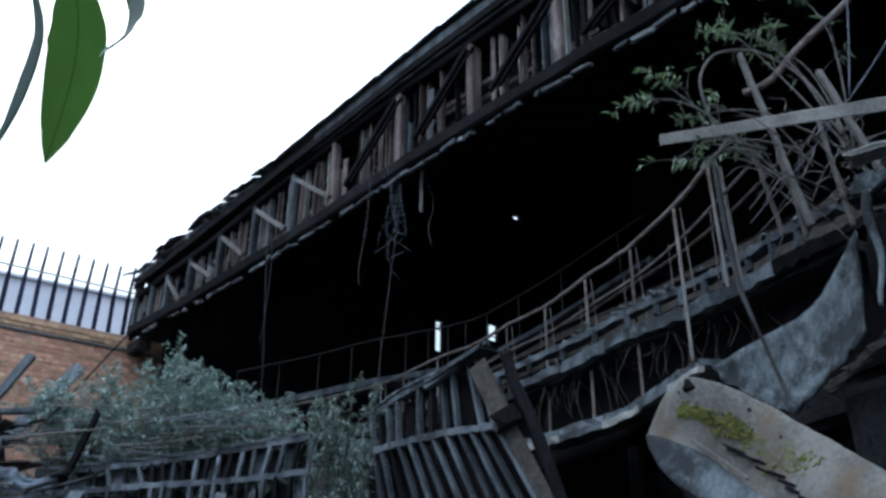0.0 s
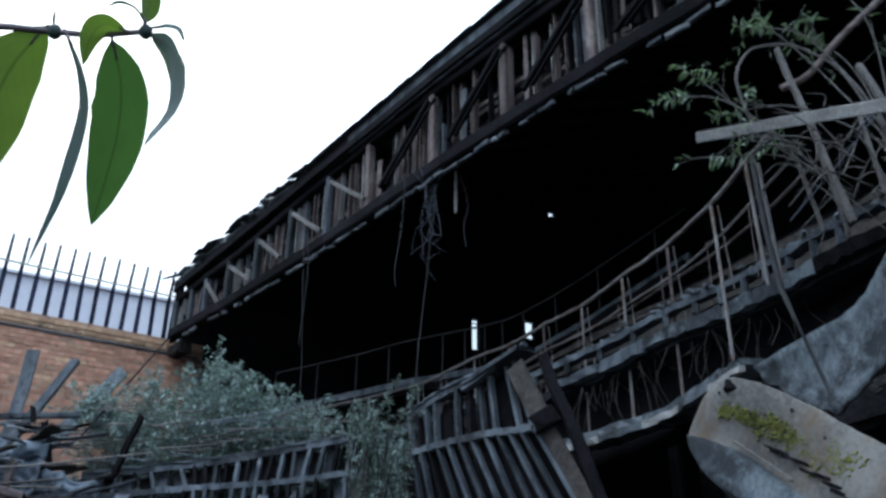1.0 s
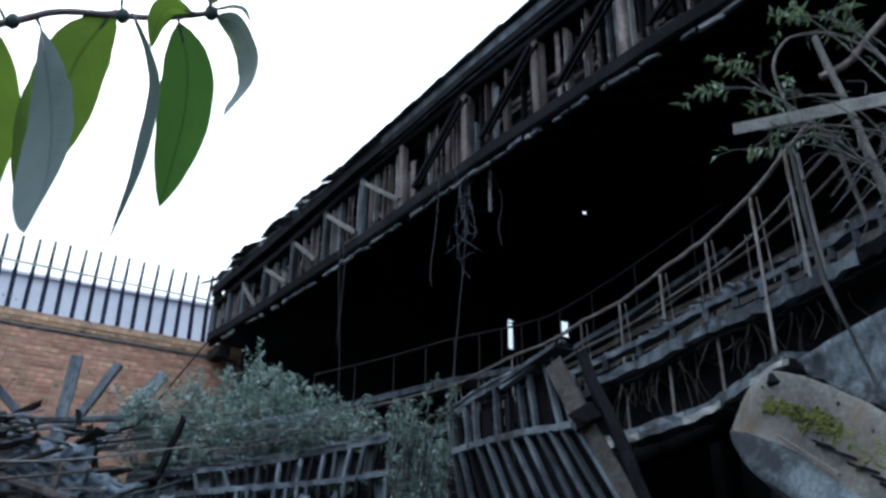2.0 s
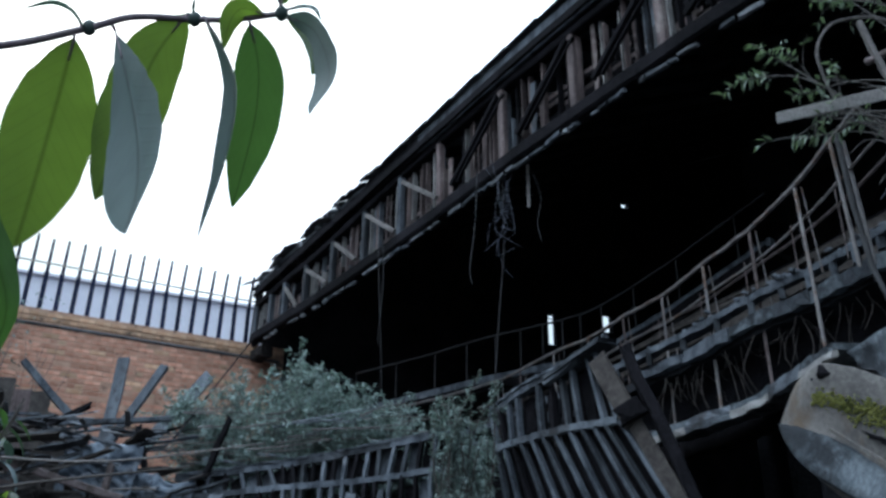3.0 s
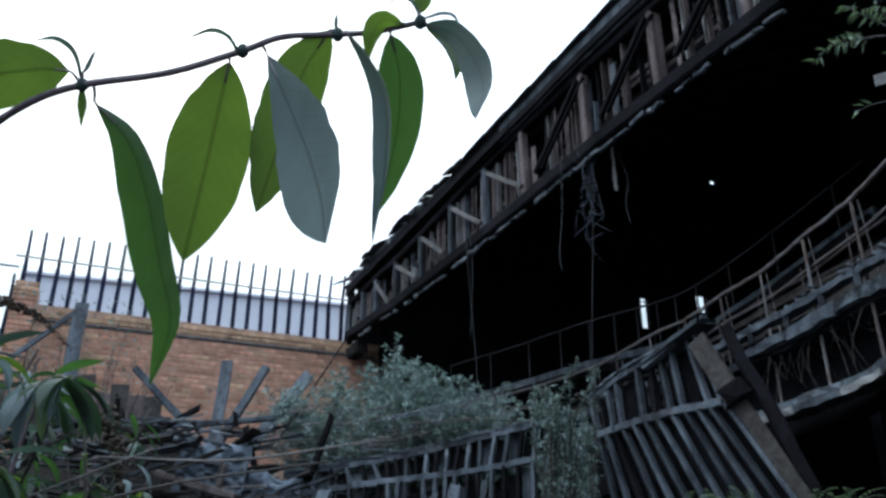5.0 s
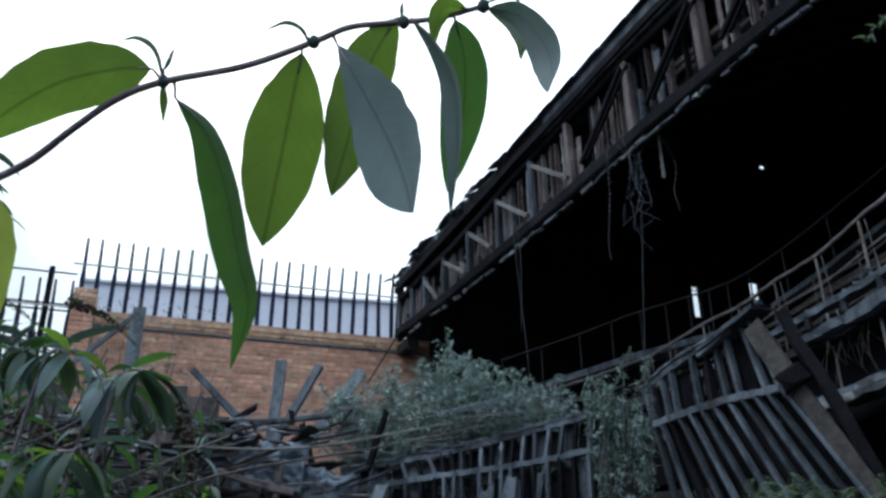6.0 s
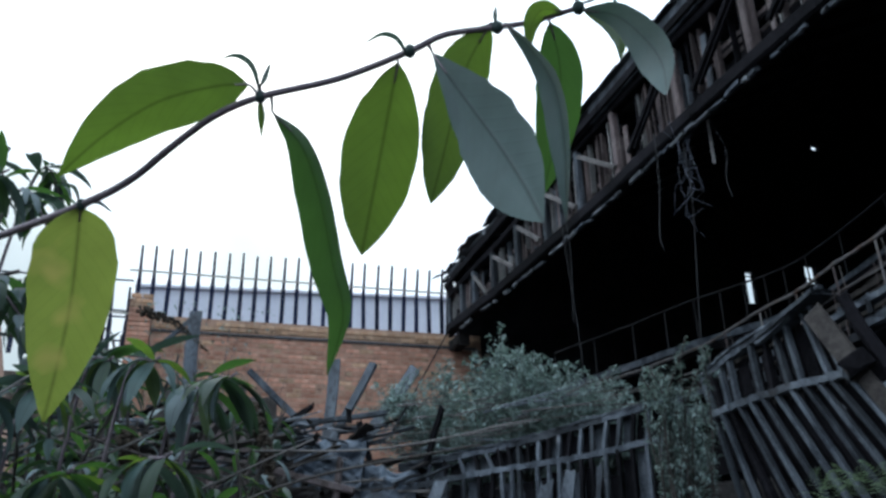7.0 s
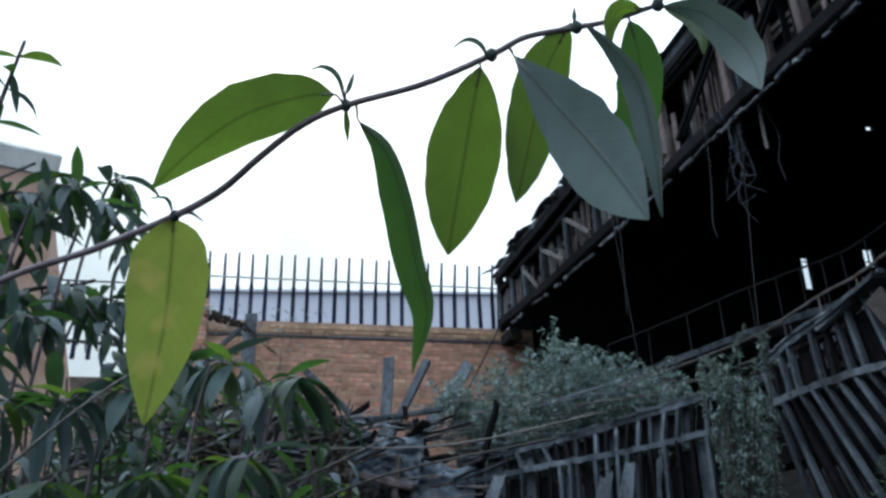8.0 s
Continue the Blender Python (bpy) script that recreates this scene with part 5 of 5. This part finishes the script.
for _ in range(60):
    p = Vector((random.uniform(0.0, 1.0), random.uniform(5.4, 5.8), 2.12 + random.uniform(0, 0.12)))
    d = (rnd_dir() + UP * 0.9).normalized()
    for k in range(9):
        for sgn in (-1, 1):
            q = p + d * (0.03 * k) - UP * (0.0016 * k * k)
            small_leaf(bm, q, d.cross(UP).normalized() * sgn + d * 0.4, UP, 0.06 * (1 - k / 11), 0.018)
tagged(part("fronds", bm, M_LEAF_FRESH, weeds), kind="stuff")
bm = bmesh.new()
beam(bm, (-0.1, 5.7, 0.2), (1.1, 5.5, 1.9), 0.5, 0.4, seg=5, wob=0.04, chip=0.05)
part("soil", bm, M_RUBBLE, weeds)


# ---- the near buddleia and its long branch ----
EYE = Vector((-0.17, -0.04, 1.475))


def hung_leaf(parent, rib, width, turn, material, belly=0.45, fold=0.15, nibble=0.05):
    """A large leaf along its midrib; its face is turned by so many degrees from the way towards the yard's open side."""
    n = 18
    mid = spline(rib, n)
    near = min(line, key=lambda q: (q - mid[0]).length)
    bm = bmesh.new()
    tube(bm, spline([near, near.lerp(mid[0], 0.6) + UP * 0.001, mid[0], mid[2]], 8), 0.0013, 0.0007, 5)
    part("petiole", bm, M_STEM, parent, "", True)
    bm = bmesh.new()
    uv = bm.loops.layers.uv.verify()
    grid = []
    wave = random.uniform(0, 6)
    for i, c in enumerate(mid):
        v = i / n
        d = (mid[min(i + 1, n)] - mid[max(i - 1, 0)]).normalized()
        e = EYE - c
        e = (e - d * e.dot(d)).normalized()
        side = d.cross(e)
        f = -e * math.cos(radians(turn)) + side * math.sin(radians(turn))
        side = d.cross(f)
        k = v ** (math.log(0.5) / math.log(belly))
        wd = width / 2 * max(math.sin(math.pi * k), 0.0) ** 0.9 + 0.0005
        row = []
        for u in (-1, -0.7, -0.35, 0, 0.35, 0.7, 1):
            w = wd * (1 - (random.uniform(0, nibble) * (1 if random.random() < 0.7 else 1.8) if abs(u) == 1 else 0))
            lift = abs(u) * w * fold + 0.05 * w * math.sin(wave + 9 * v + 2 * u) * abs(u)
            row.append((bm.verts.new(c + side * (u * w) + f * lift), (u * wd / (width / 2), v)))
        grid.append(row)
    for r0, r1 in zip(grid, grid[1:]):
        for j in range(6):
            q = (r0[j], r0[j + 1], r1[j + 1], r1[j])
            fc = bm.faces.new([x[0] for x in q])
            fc.smooth = True
            for lp, x in zip(fc.loops, q):
                lp[uv].uv = x[1]
    return part("leaf", bm, material, parent, "", True)


branch = thing("buddleia_branch", "long buddleia branch with drooping green leaves", "branch")
line = spline([(-1.16, 0.53, 1.74), (-0.942, 0.477, 1.798), (-0.759, 0.448, 1.797), (-0.661, 0.435, 1.801), (-0.612, 0.431, 1.811), (-0.570, 0.422, 1.825), (-0.523, 0.410, 1.835), (-0.480, 0.404, 1.837), (-0.419, 0.408, 1.839), (-0.363, 0.402, 1.842), (-0.339, 0.408, 1.853), (-0.306, 0.420, 1.858), (-0.281, 0.421, 1.856), (-0.250, 0.420, 1.857)], 80)
branch_stem = part("stem", tube(bmesh.new(), line, 0.0034, 0.0018, 8), M_STEM, branch, "", True)
for p in ((-0.480, 0.404, 1.837), (-0.363, 0.402, 1.842), (-0.306, 0.420, 1.858), (-0.661, 0.435, 1.801), (-0.250, 0.420, 1.857)):
    bm = bmesh.new()
    bmesh.ops.create_icosphere(bm, subdivisions=2, radius=0.0042, matrix=Matrix.Translation(p) @ Matrix.Diagonal((1, 1, 1.3, 1)))
    part("node", bm, M_LEAF_SKY_GREY, branch_stem, "", True)
hung_leaf(branch_stem, [(-0.485, 0.395, 1.843), (-0.514, 0.396, 1.850), (-0.567, 0.399, 1.852), (-0.623, 0.408, 1.841), (-0.677, 0.421, 1.823)], 0.0500, 12, M_LEAF, 0.50, 0.14, 0.07)
hung_leaf(branch_stem, [(-0.662, 0.435, 1.799), (-0.676, 0.452, 1.777), (-0.701, 0.480, 1.734), (-0.727, 0.502, 1.690), (-0.748, 0.518, 1.652)], 0.0700, 8, M_LEAF_YELLOW, 0.42, 0.14, 0.06)
hung_leaf(branch_stem, [(-0.475, 0.414, 1.828), (-0.471, 0.450, 1.819), (-0.477, 0.491, 1.796), (-0.490, 0.541, 1.760), (-0.498, 0.577, 1.729), (-0.528, 0.607, 1.689)], 0.0460, 50, M_LEAF_DEEP, 0.50, 0.30, 0.04)
hung_leaf(branch_stem, [(-0.372, 0.403, 1.836), (-0.388, 0.424, 1.815), (-0.406, 0.447, 1.788), (-0.424, 0.469, 1.759), (-0.436, 0.483, 1.737)], 0.0545, 6, M_LEAF, 0.47, 0.12, 0.05)
hung_leaf(branch_stem, [(-0.349, 0.409, 1.841), (-0.319, 0.385, 1.782), (-0.293, 0.358, 1.731), (-0.272, 0.329, 1.686), (-0.256, 0.298, 1.647)], 0.0490, 150, M_LEAF_SKY_GREY, 0.52, 0.16, 0.06)
hung_leaf(branch_stem, [(-0.310, 0.417, 1.860), (-0.331, 0.426, 1.836), (-0.347, 0.439, 1.806), (-0.361, 0.450, 1.775), (-0.371, 0.457, 1.754)], 0.0410, 14, M_LEAF, 0.42, 0.12, 0.05)
hung_leaf(branch_stem, [(-0.300, 0.420, 1.859), (-0.282, 0.416, 1.829), (-0.268, 0.409, 1.791), (-0.262, 0.394, 1.737), (-0.260, 0.370, 1.680)], 0.0260, 122, M_LEAF_SKY_GREY, 0.50, 0.32, 0.05)
hung_leaf(branch_stem, [(-0.270, 0.421, 1.852), (-0.270, 0.443, 1.835), (-0.277, 0.465, 1.814), (-0.291, 0.489, 1.789), (-0.302, 0.505, 1.770)], 0.0340, 16, M_LEAF_DEEP, 0.42, 0.14, 0.05)
hung_leaf(branch_stem, [(-0.261, 0.418, 1.856), (-0.273, 0.413, 1.857), (-0.281, 0.416, 1.849), (-0.286, 0.424, 1.836)], 0.0140, 30, M_LEAF, 0.45, 0.20, 0.03)
hung_leaf(branch_stem, [(-0.247, 0.422, 1.856), (-0.223, 0.401, 1.827), (-0.206, 0.379, 1.787), (-0.199, 0.359, 1.755), (-0.198, 0.332, 1.720)], 0.0280, 140, M_LEAF_SKY_GREY, 0.50, 0.22, 0.04)
hung_leaf(branch_stem, [(-0.247, 0.422, 1.856), (-0.232, 0.421, 1.840), (-0.226, 0.420, 1.823), (-0.227, 0.419, 1.808)], 0.0110, 40, M_LEAF, 0.45, 0.20, 0.03)
hung_leaf(branch_stem, [(-0.250, 0.417, 1.861), (-0.247, 0.412, 1.869), (-0.245, 0.404, 1.879), (-0.244, 0.397, 1.886)], 0.0135, 20, M_LEAF, 0.45, 0.20, 0.03)
hung_leaf(branch_stem, [(-0.366, 0.400, 1.841), (-0.367, 0.387, 1.842), (-0.371, 0.375, 1.838), (-0.378, 0.363, 1.825)], 0.0065, 60, M_LEAF_SKY_GREY, 0.40, 0.30, 0.02)
hung_leaf(branch_stem, [(-0.480, 0.401, 1.841), (-0.477, 0.385, 1.849), (-0.480, 0.372, 1.850), (-0.487, 0.363, 1.844)], 0.0075, 60, M_LEAF_SKY_GREY, 0.40, 0.30, 0.02)
hung_leaf(branch_stem, [(-0.478, 0.400, 1.844), (-0.473, 0.397, 1.851), (-0.468, 0.395, 1.857)], 0.0065, 60, M_LEAF_SKY_GREY, 0.40, 0.30, 0.02)
hung_leaf(branch_stem, [(-0.480, 0.405, 1.836), (-0.482, 0.412, 1.826), (-0.486, 0.418, 1.813)], 0.0100, 60, M_LEAF, 0.40, 0.30, 0.02)
hung_leaf(branch_stem, [(-0.662, 0.432, 1.804), (-0.658, 0.421, 1.808), (-0.658, 0.413, 1.807), (-0.660, 0.403, 1.802)], 0.0050, 60, M_LEAF_SKY_GREY, 0.40, 0.30, 0.02)
hung_leaf(branch_stem, [(-0.659, 0.435, 1.804), (-0.645, 0.436, 1.801), (-0.633, 0.439, 1.791)], 0.0060, 60, M_LEAF_SKY_GREY, 0.40, 0.30, 0.02)
hung_leaf(branch_stem, [(-0.246, 0.419, 1.859), (-0.236, 0.415, 1.858), (-0.227, 0.413, 1.853), (-0.222, 0.413, 1.843)], 0.0045, 60, M_LEAF_SKY_GREY, 0.40, 0.30, 0.02)
hung_leaf(branch_stem, [(-0.251, 0.416, 1.863), (-0.253, 0.405, 1.862), (-0.258, 0.397, 1.859), (-0.262, 0.393, 1.853)], 0.0045, 60, M_LEAF_SKY_GREY, 0.40, 0.30, 0.02)
hung_leaf(branch_stem, [(-0.307, 0.418, 1.860), (-0.306, 0.414, 1.865), (-0.304, 0.412, 1.869)], 0.0050, 60, M_LEAF_SKY_GREY, 0.40, 0.30, 0.02)


def leafy_stem(parent, pts, r, pairs, size, start=0.3, mats=(M_LEAF_BUSH,), hang=0.9):
    """One stem with opposite pairs of long drooping leaves."""
    ln = spline(pts, 24)
    stem = part("stem", tube(bmesh.new(), ln, r, r * 0.4, 6), M_STEM if r < 0.006 else M_TWIG, parent, "", True)
    for j in range(pairs):
        f = start + (1 - start) * (j + 0.5) / pairs
        k = min(int(f * 24), 23)
        p, along = ln[k], (ln[k + 1] - ln[k]).normalized()
        a = j * 1.7 + random.uniform(-0.4, 0.4)
        d0, s, u = axes(along)
        for sgn in (0, math.pi):
            if random.random() < 0.9:
                side = s * math.cos(a + sgn) + u * math.sin(a + sgn)
                d = (side * 0.8 + along * 0.35 - UP * hang * random.uniform(0.3, 1.3)).normalized()
                z = size * random.uniform(0.6, 1.1) * (1 - 0.35 * (f - start))
                face = (UP + side * 0.8 + rnd_dir() * 0.3)
                bm = bmesh.new()
                leaf(bm, p, p + d * z, face, z * random.uniform(0.18, 0.29), random.uniform(0.05, 0.18), random.uniform(0.1, 0.4), 8, random.uniform(-0.5, 0.5), 0.05)
                part("leaf", bm, random.choice(mats), stem, "", True)


random.seed(23)
bush = thing("buddleia_bush", "leafy buddleia bush with long grey-green leaves", "shrub")
MB = (M_LEAF_BUSH, M_LEAF_BUSH, M_LEAF_BUSH, M_LEAF_SHEEN, M_LEAF_SHEEN, M_LEAF_DEEP, M_LEAF_DEEP, M_LEAF_SKY_GREY, M_LEAF)
leafy_stem(bush, [(-1.30, 0.70, 0.0), (-1.24, 0.60, 0.9), (-1.16, 0.53, 1.74)], 0.011, 3, 0.13, 0.6, MB)
leafy_stem(bush, [(-1.70, 0.95, 0.0), (-1.72, 0.97, 1.4), (-1.58, 1.00, 2.1), (-1.46, 1.02, 2.36)], 0.010, 7, 0.11, 0.74, MB)
leafy_stem(bush, [(-1.75, 0.90, 0.0), (-1.80, 0.90, 1.6), (-1.66, 0.93, 2.3), (-1.56, 0.92, 2.62)], 0.010, 5, 0.10, 0.80, MB)
leafy_stem(bush, [(-1.80, 0.90, 0.0), (-1.80, 0.92, 1.5), (-1.66, 0.95, 2.1), (-1.42, 0.98, 2.22)], 0.010, 7, 0.11, 0.72, MB)
leafy_stem(bush, [(-1.85, 0.95, 0.0), (-1.85, 0.97, 1.5), (-1.66, 1.02, 2.05), (-1.44, 1.08, 2.12)], 0.009, 8, 0.13, 0.70, MB, 1.2)
leafy_stem(bush, [(-1.70, 0.80, 0.0), (-1.72, 0.85, 1.5), (-1.60, 0.92, 2.2), (-1.50, 0.98, 2.28)], 0.009, 8, 0.13, 0.74, MB, 1.2)
for az, rise, dist in ((-32.6, 0.290, 1.22), (-34.5, 0.275, 1.35), (-37.5, 0.305, 1.25), (-40.5, 0.300, 1.40), (-43.5, 0.270, 1.22), (-47.0, 0.255, 1.20), (-50.5, 0.250, 1.25), (-36.0, 0.20, 1.15), (-41.5, 0.18, 1.15), (-47.5, 0.17, 1.12), (-53.0, 0.30, 1.35), (-51.5, 0.36, 1.5)):
    tip = Vector((-0.2 + dist * math.sin(radians(az)), -0.075 + dist * math.cos(radians(az)), 1.466 + dist * rise))
    leafy_stem(bush, [(tip.x - 0.25, tip.y + 0.1, 0.0), (tip.x - 0.22, tip.y + 0.1, 1.1), (tip.x - 0.10, tip.y + 0.04, tip.z - 0.06), tip], 0.005, 8, 0.105, 0.78, (M_LEAF_SHEEN, M_LEAF_SKY_GREY, M_LEAF_BUSH, M_LEAF_DEEP, M_LEAF_SKY_GREY, M_LEAF), 1.1)
for k in range(92):
    az = random.uniform(-55, -29.5)
    dist = random.uniform(1.35, 2.5) if az < -33 else random.uniform(1.6, 2.6)
    crown = min(0.33, 0.255 + 0.010 * (-29 - az)) if az > -41 else max(0.27, 0.33 - 0.006 * (-41 - az))
    rise = crown * (1 - 0.85 * random.random() ** 1.6)
    tip = Vector((-0.2 + dist * math.sin(radians(az)), -0.075 + dist * math.cos(radians(az)), 1.45 + dist * rise))
    lean = Vector((random.uniform(-0.35, 0.15), random.uniform(-0.1, 0.25), 0))
    low = Vector((tip.x, tip.y, 0)) + lean * 1.3
    knee = low.lerp(tip, 0.75) + Vector((lean.x * 0.3, lean.y * 0.3, 0.12))
    leafy_stem(bush, [low, low.lerp(knee, 0.6) + rnd_dir() * 0.05, knee, tip], 0.006, random.randint(7, 11), random.uniform(0.06, 0.12), 0.62, MB, random.uniform(0.6, 1.5))


# arching sprays in front of the pier and the fence
for tip, knee in (((-1.22, 0.96, 2.07), (-1.31, 0.91, 2.14)), ((-1.30, 1.02, 1.96), (-1.42, 0.95, 2.01)), ((-1.34, 1.08, 2.06), (-1.46, 1.05, 2.00)), ((-1.22, 0.83, 2.16), (-1.34, 0.82, 2.09)), ((-1.26, 0.85, 1.93), (-1.36, 0.82, 1.89)), ((-1.34, 1.09, 2.19), (-1.41, 1.04, 2.27)), ((-1.21, 1.11, 1.94), (-1.36, 1.06, 1.90))):
    tip, knee = Vector(tip), Vector(knee)
    foot = Vector((knee.x - 0.25, knee.y + 0.12, 0.0))
    leafy_stem(bush, [foot, foot.lerp(knee, 0.6) + Vector((-0.08, 0.02, 0.1)), knee, tip], 0.005, 13, 0.09, 0.70, (M_LEAF_BUSH, M_LEAF_SHEEN, M_LEAF_SKY_GREY, M_LEAF_DEEP), 1.0)


def spike(p, q, r):
    """A withered brown flower spike."""
    bm = bmesh.new()
    for i, c in enumerate(spline([p, (Vector(p) + Vector(q)) / 2 + UP * 0.02, q], 26)):
        f = i / 26
        for _ in range(9):
            bmesh.ops.create_icosphere(bm, subdivisions=1, radius=r * (1.05 - 0.8 * f) * random.uniform(0.2, 0.36), matrix=Matrix.Translation(c + rnd_dir() * r * (1 - 0.75 * f) * 0.7))
    part("flower_spike", bm, M_SPIKE, bush, "withered brown flower spike", True)


spike((-1.52, 1.52, 2.20), (-1.38, 1.60, 2.10), 0.016)
spike((-1.75, 1.45, 2.22), (-1.62, 1.55, 2.16), 0.014)
spike((-1.05, 1.30, 1.86), (-1.00, 1.33, 1.66), 0.022)
spike((-1.20, 1.15, 1.80), (-1.17, 1.15, 1.62), 0.022)
spike((-1.50, 0.95, 2.05), (-1.40, 1.0, 1.98), 0.014)
# long bare stems crossing the bush
for pts in ([(-2.1, 0.95, 2.0), (-1.6, 1.1, 2.03), (-1.2, 1.25, 1.96)], [(-2.0, 0.8, 1.95), (-1.55, 0.95, 1.92), (-1.15, 1.2, 1.70)], [(-1.9, 0.9, 1.60), (-1.5, 1.02, 1.72), (-1.25, 1.15, 1.84)], [(-1.9, 0.75, 2.18), (-1.7, 0.85, 2.22), (-1.5, 0.95, 2.33)], [(-2.0, 1.1, 2.2), (-1.7, 1.15, 2.12), (-1.45, 1.25, 2.1)]):
    part("bare_stem", tube(bmesh.new(), spline(pts, 12), 0.005, 0.003, 6), M_BARK, bush, "", True)


for _ in range(12):
    az, dist = radians(random.uniform(-54, -31)), random.uniform(1.15, 1.5)
    a = Vector((-0.2 + dist * math.sin(az), -0.075 + dist * math.cos(az), 1.47 + dist * random.uniform(0.06, 0.22)))
    b = a + Vector((random.uniform(0.12, 0.4), random.uniform(0.0, 0.2), random.uniform(-0.12, 0.16)))
    part("bare_stem", tube(bmesh.new(), spline([a, a.lerp(b, 0.5) + rnd_dir() * 0.03, b], 8), 0.0024, 0.0014, 5), random.choice((M_POLE, M_TWIG)), bush, "", True)


# ---- bricks of the yard wall ----
random.seed(5)
def brick_mesh(name, length, material):
    bm = bmesh.new()
    beam(bm, (0, 0, -length / 2), (0, 0, length / 2), 0.064, 0.03, up=(0, 1, 0))
    me = bpy.data.meshes.new(name)
    bm.to_mesh(me)
    bm.free()
    me.materials.append(material)
    return me


BRICKS = {(ln, m.name): brick_mesh("brick", ln, m) for ln in (0.212, 0.102) for m in (M_BRICK, M_BRICK_PALE)}
turn = Matrix((D, F, UP)).transposed().to_4x4() @ Matrix.Rotation(radians(90), 4, "Y")
rest = bmesh.new()
rest_pale = bmesh.new()
row = 0
made = 0
z = 3.2
while z < 5.99:
    pale = z > 5.76
    string = 5.72 < z < 5.79
    header = row % 4 == 3
    pitch = 0.112 if header else 0.224
    s = -0.30 + (pitch / 2 if row % 2 else 0)
    while s < 4.72:
        ln = 0.102 if header else 0.212
        out = random.uniform(-0.004, 0.004) + (0.035 if string else 0) + (0.01 if pale else 0)
        if not (z > 5.9 and random.random() < 0.12) and not string:
            m = M_BRICK_PALE if pale or random.random() < 0.13 else M_BRICK
            tilt = random.uniform(-0.01, 0.01)
            if not header and made < 296 and z > 5.0 and 0 < s < 4.4:
                ob = new("brick", BRICKS[ln, m.name])
                ob.parent = wall_side
                ob.matrix_local = Matrix.Translation(on_wall(s, z, out)) @ turn @ Matrix.Rotation(tilt, 4, "Y")
                made += 1
            else:
                beam(rest_pale if m is M_BRICK_PALE else rest, on_wall(s - ln / 2, z, out), on_wall(s + ln / 2, z, out), 0.03, 0.064)
        s += pitch
    z += 0.0755
    row += 1
for bm, m in ((rest, M_BRICK), (rest_pale, M_BRICK_PALE)):
    tagged(part("brickwork", bm, m, wall_side), kind="stuff")
# dark strips in place of bricks draw the string course's shadow line
s = -0.35
while s < 4.7:
    ln = random.uniform(0.4, 0.9)
    part("string_slate", beam(bmesh.new(), on_wall(s, 5.765, 0.012), on_wall(min(s + ln, 4.77), 5.765, 0.012), 0.05, 0.03, seg=2, wob=0.002, chip=0.004), M_SLATE, wall_side, "dark strip for the shadow line of the string course")
    s += ln + 0.004
# scorched, broken brickwork where the wall meets the burnt gable
for _ in range(95):
    s = -0.28 - abs(random.gauss(0, 0.26))
    z = random.uniform(4.3, 5.78 + 0.35 * (s + 0.28))
    ln = random.choice((0.10, 0.20, 0.15))
    part("scorched_brick", beam(bmesh.new(), on_wall(s - ln / 2, z, random.uniform(-0.01, 0.012)), on_wall(s + ln / 2, z + random.uniform(-0.01, 0.01), random.uniform(-0.01, 0.012)), 0.05, 0.064, chip=0.01), random.choice((M_SOOTY_LIFTED, M_SOOTY_LIFTED, M_DIRT)), wall_side, "soot-greyed broken brick")
# the short brick pillar at the wall's end
pillar = thing("brick_pillar", "short red brick pillar ending the yard wall", "pillar")
z = 0.0
part("core", beam(bmesh.new(), on_wall(4.96, -0.1, -0.16), on_wall(4.96, 6.25, -0.16), 0.34, 0.40, up=F), M_MORTAR, pillar)
z = 4.4
while z < 6.3:
    for k in range(2):
        part("brick", beam(bmesh.new(), on_wall(4.80 + 0.165 * k, z, 0.045), on_wall(4.95 + 0.165 * k, z, 0.045), 0.03, 0.064), M_BRICK if z < 6.1 else M_BRICK_PALE, pillar)
    z += 0.0755
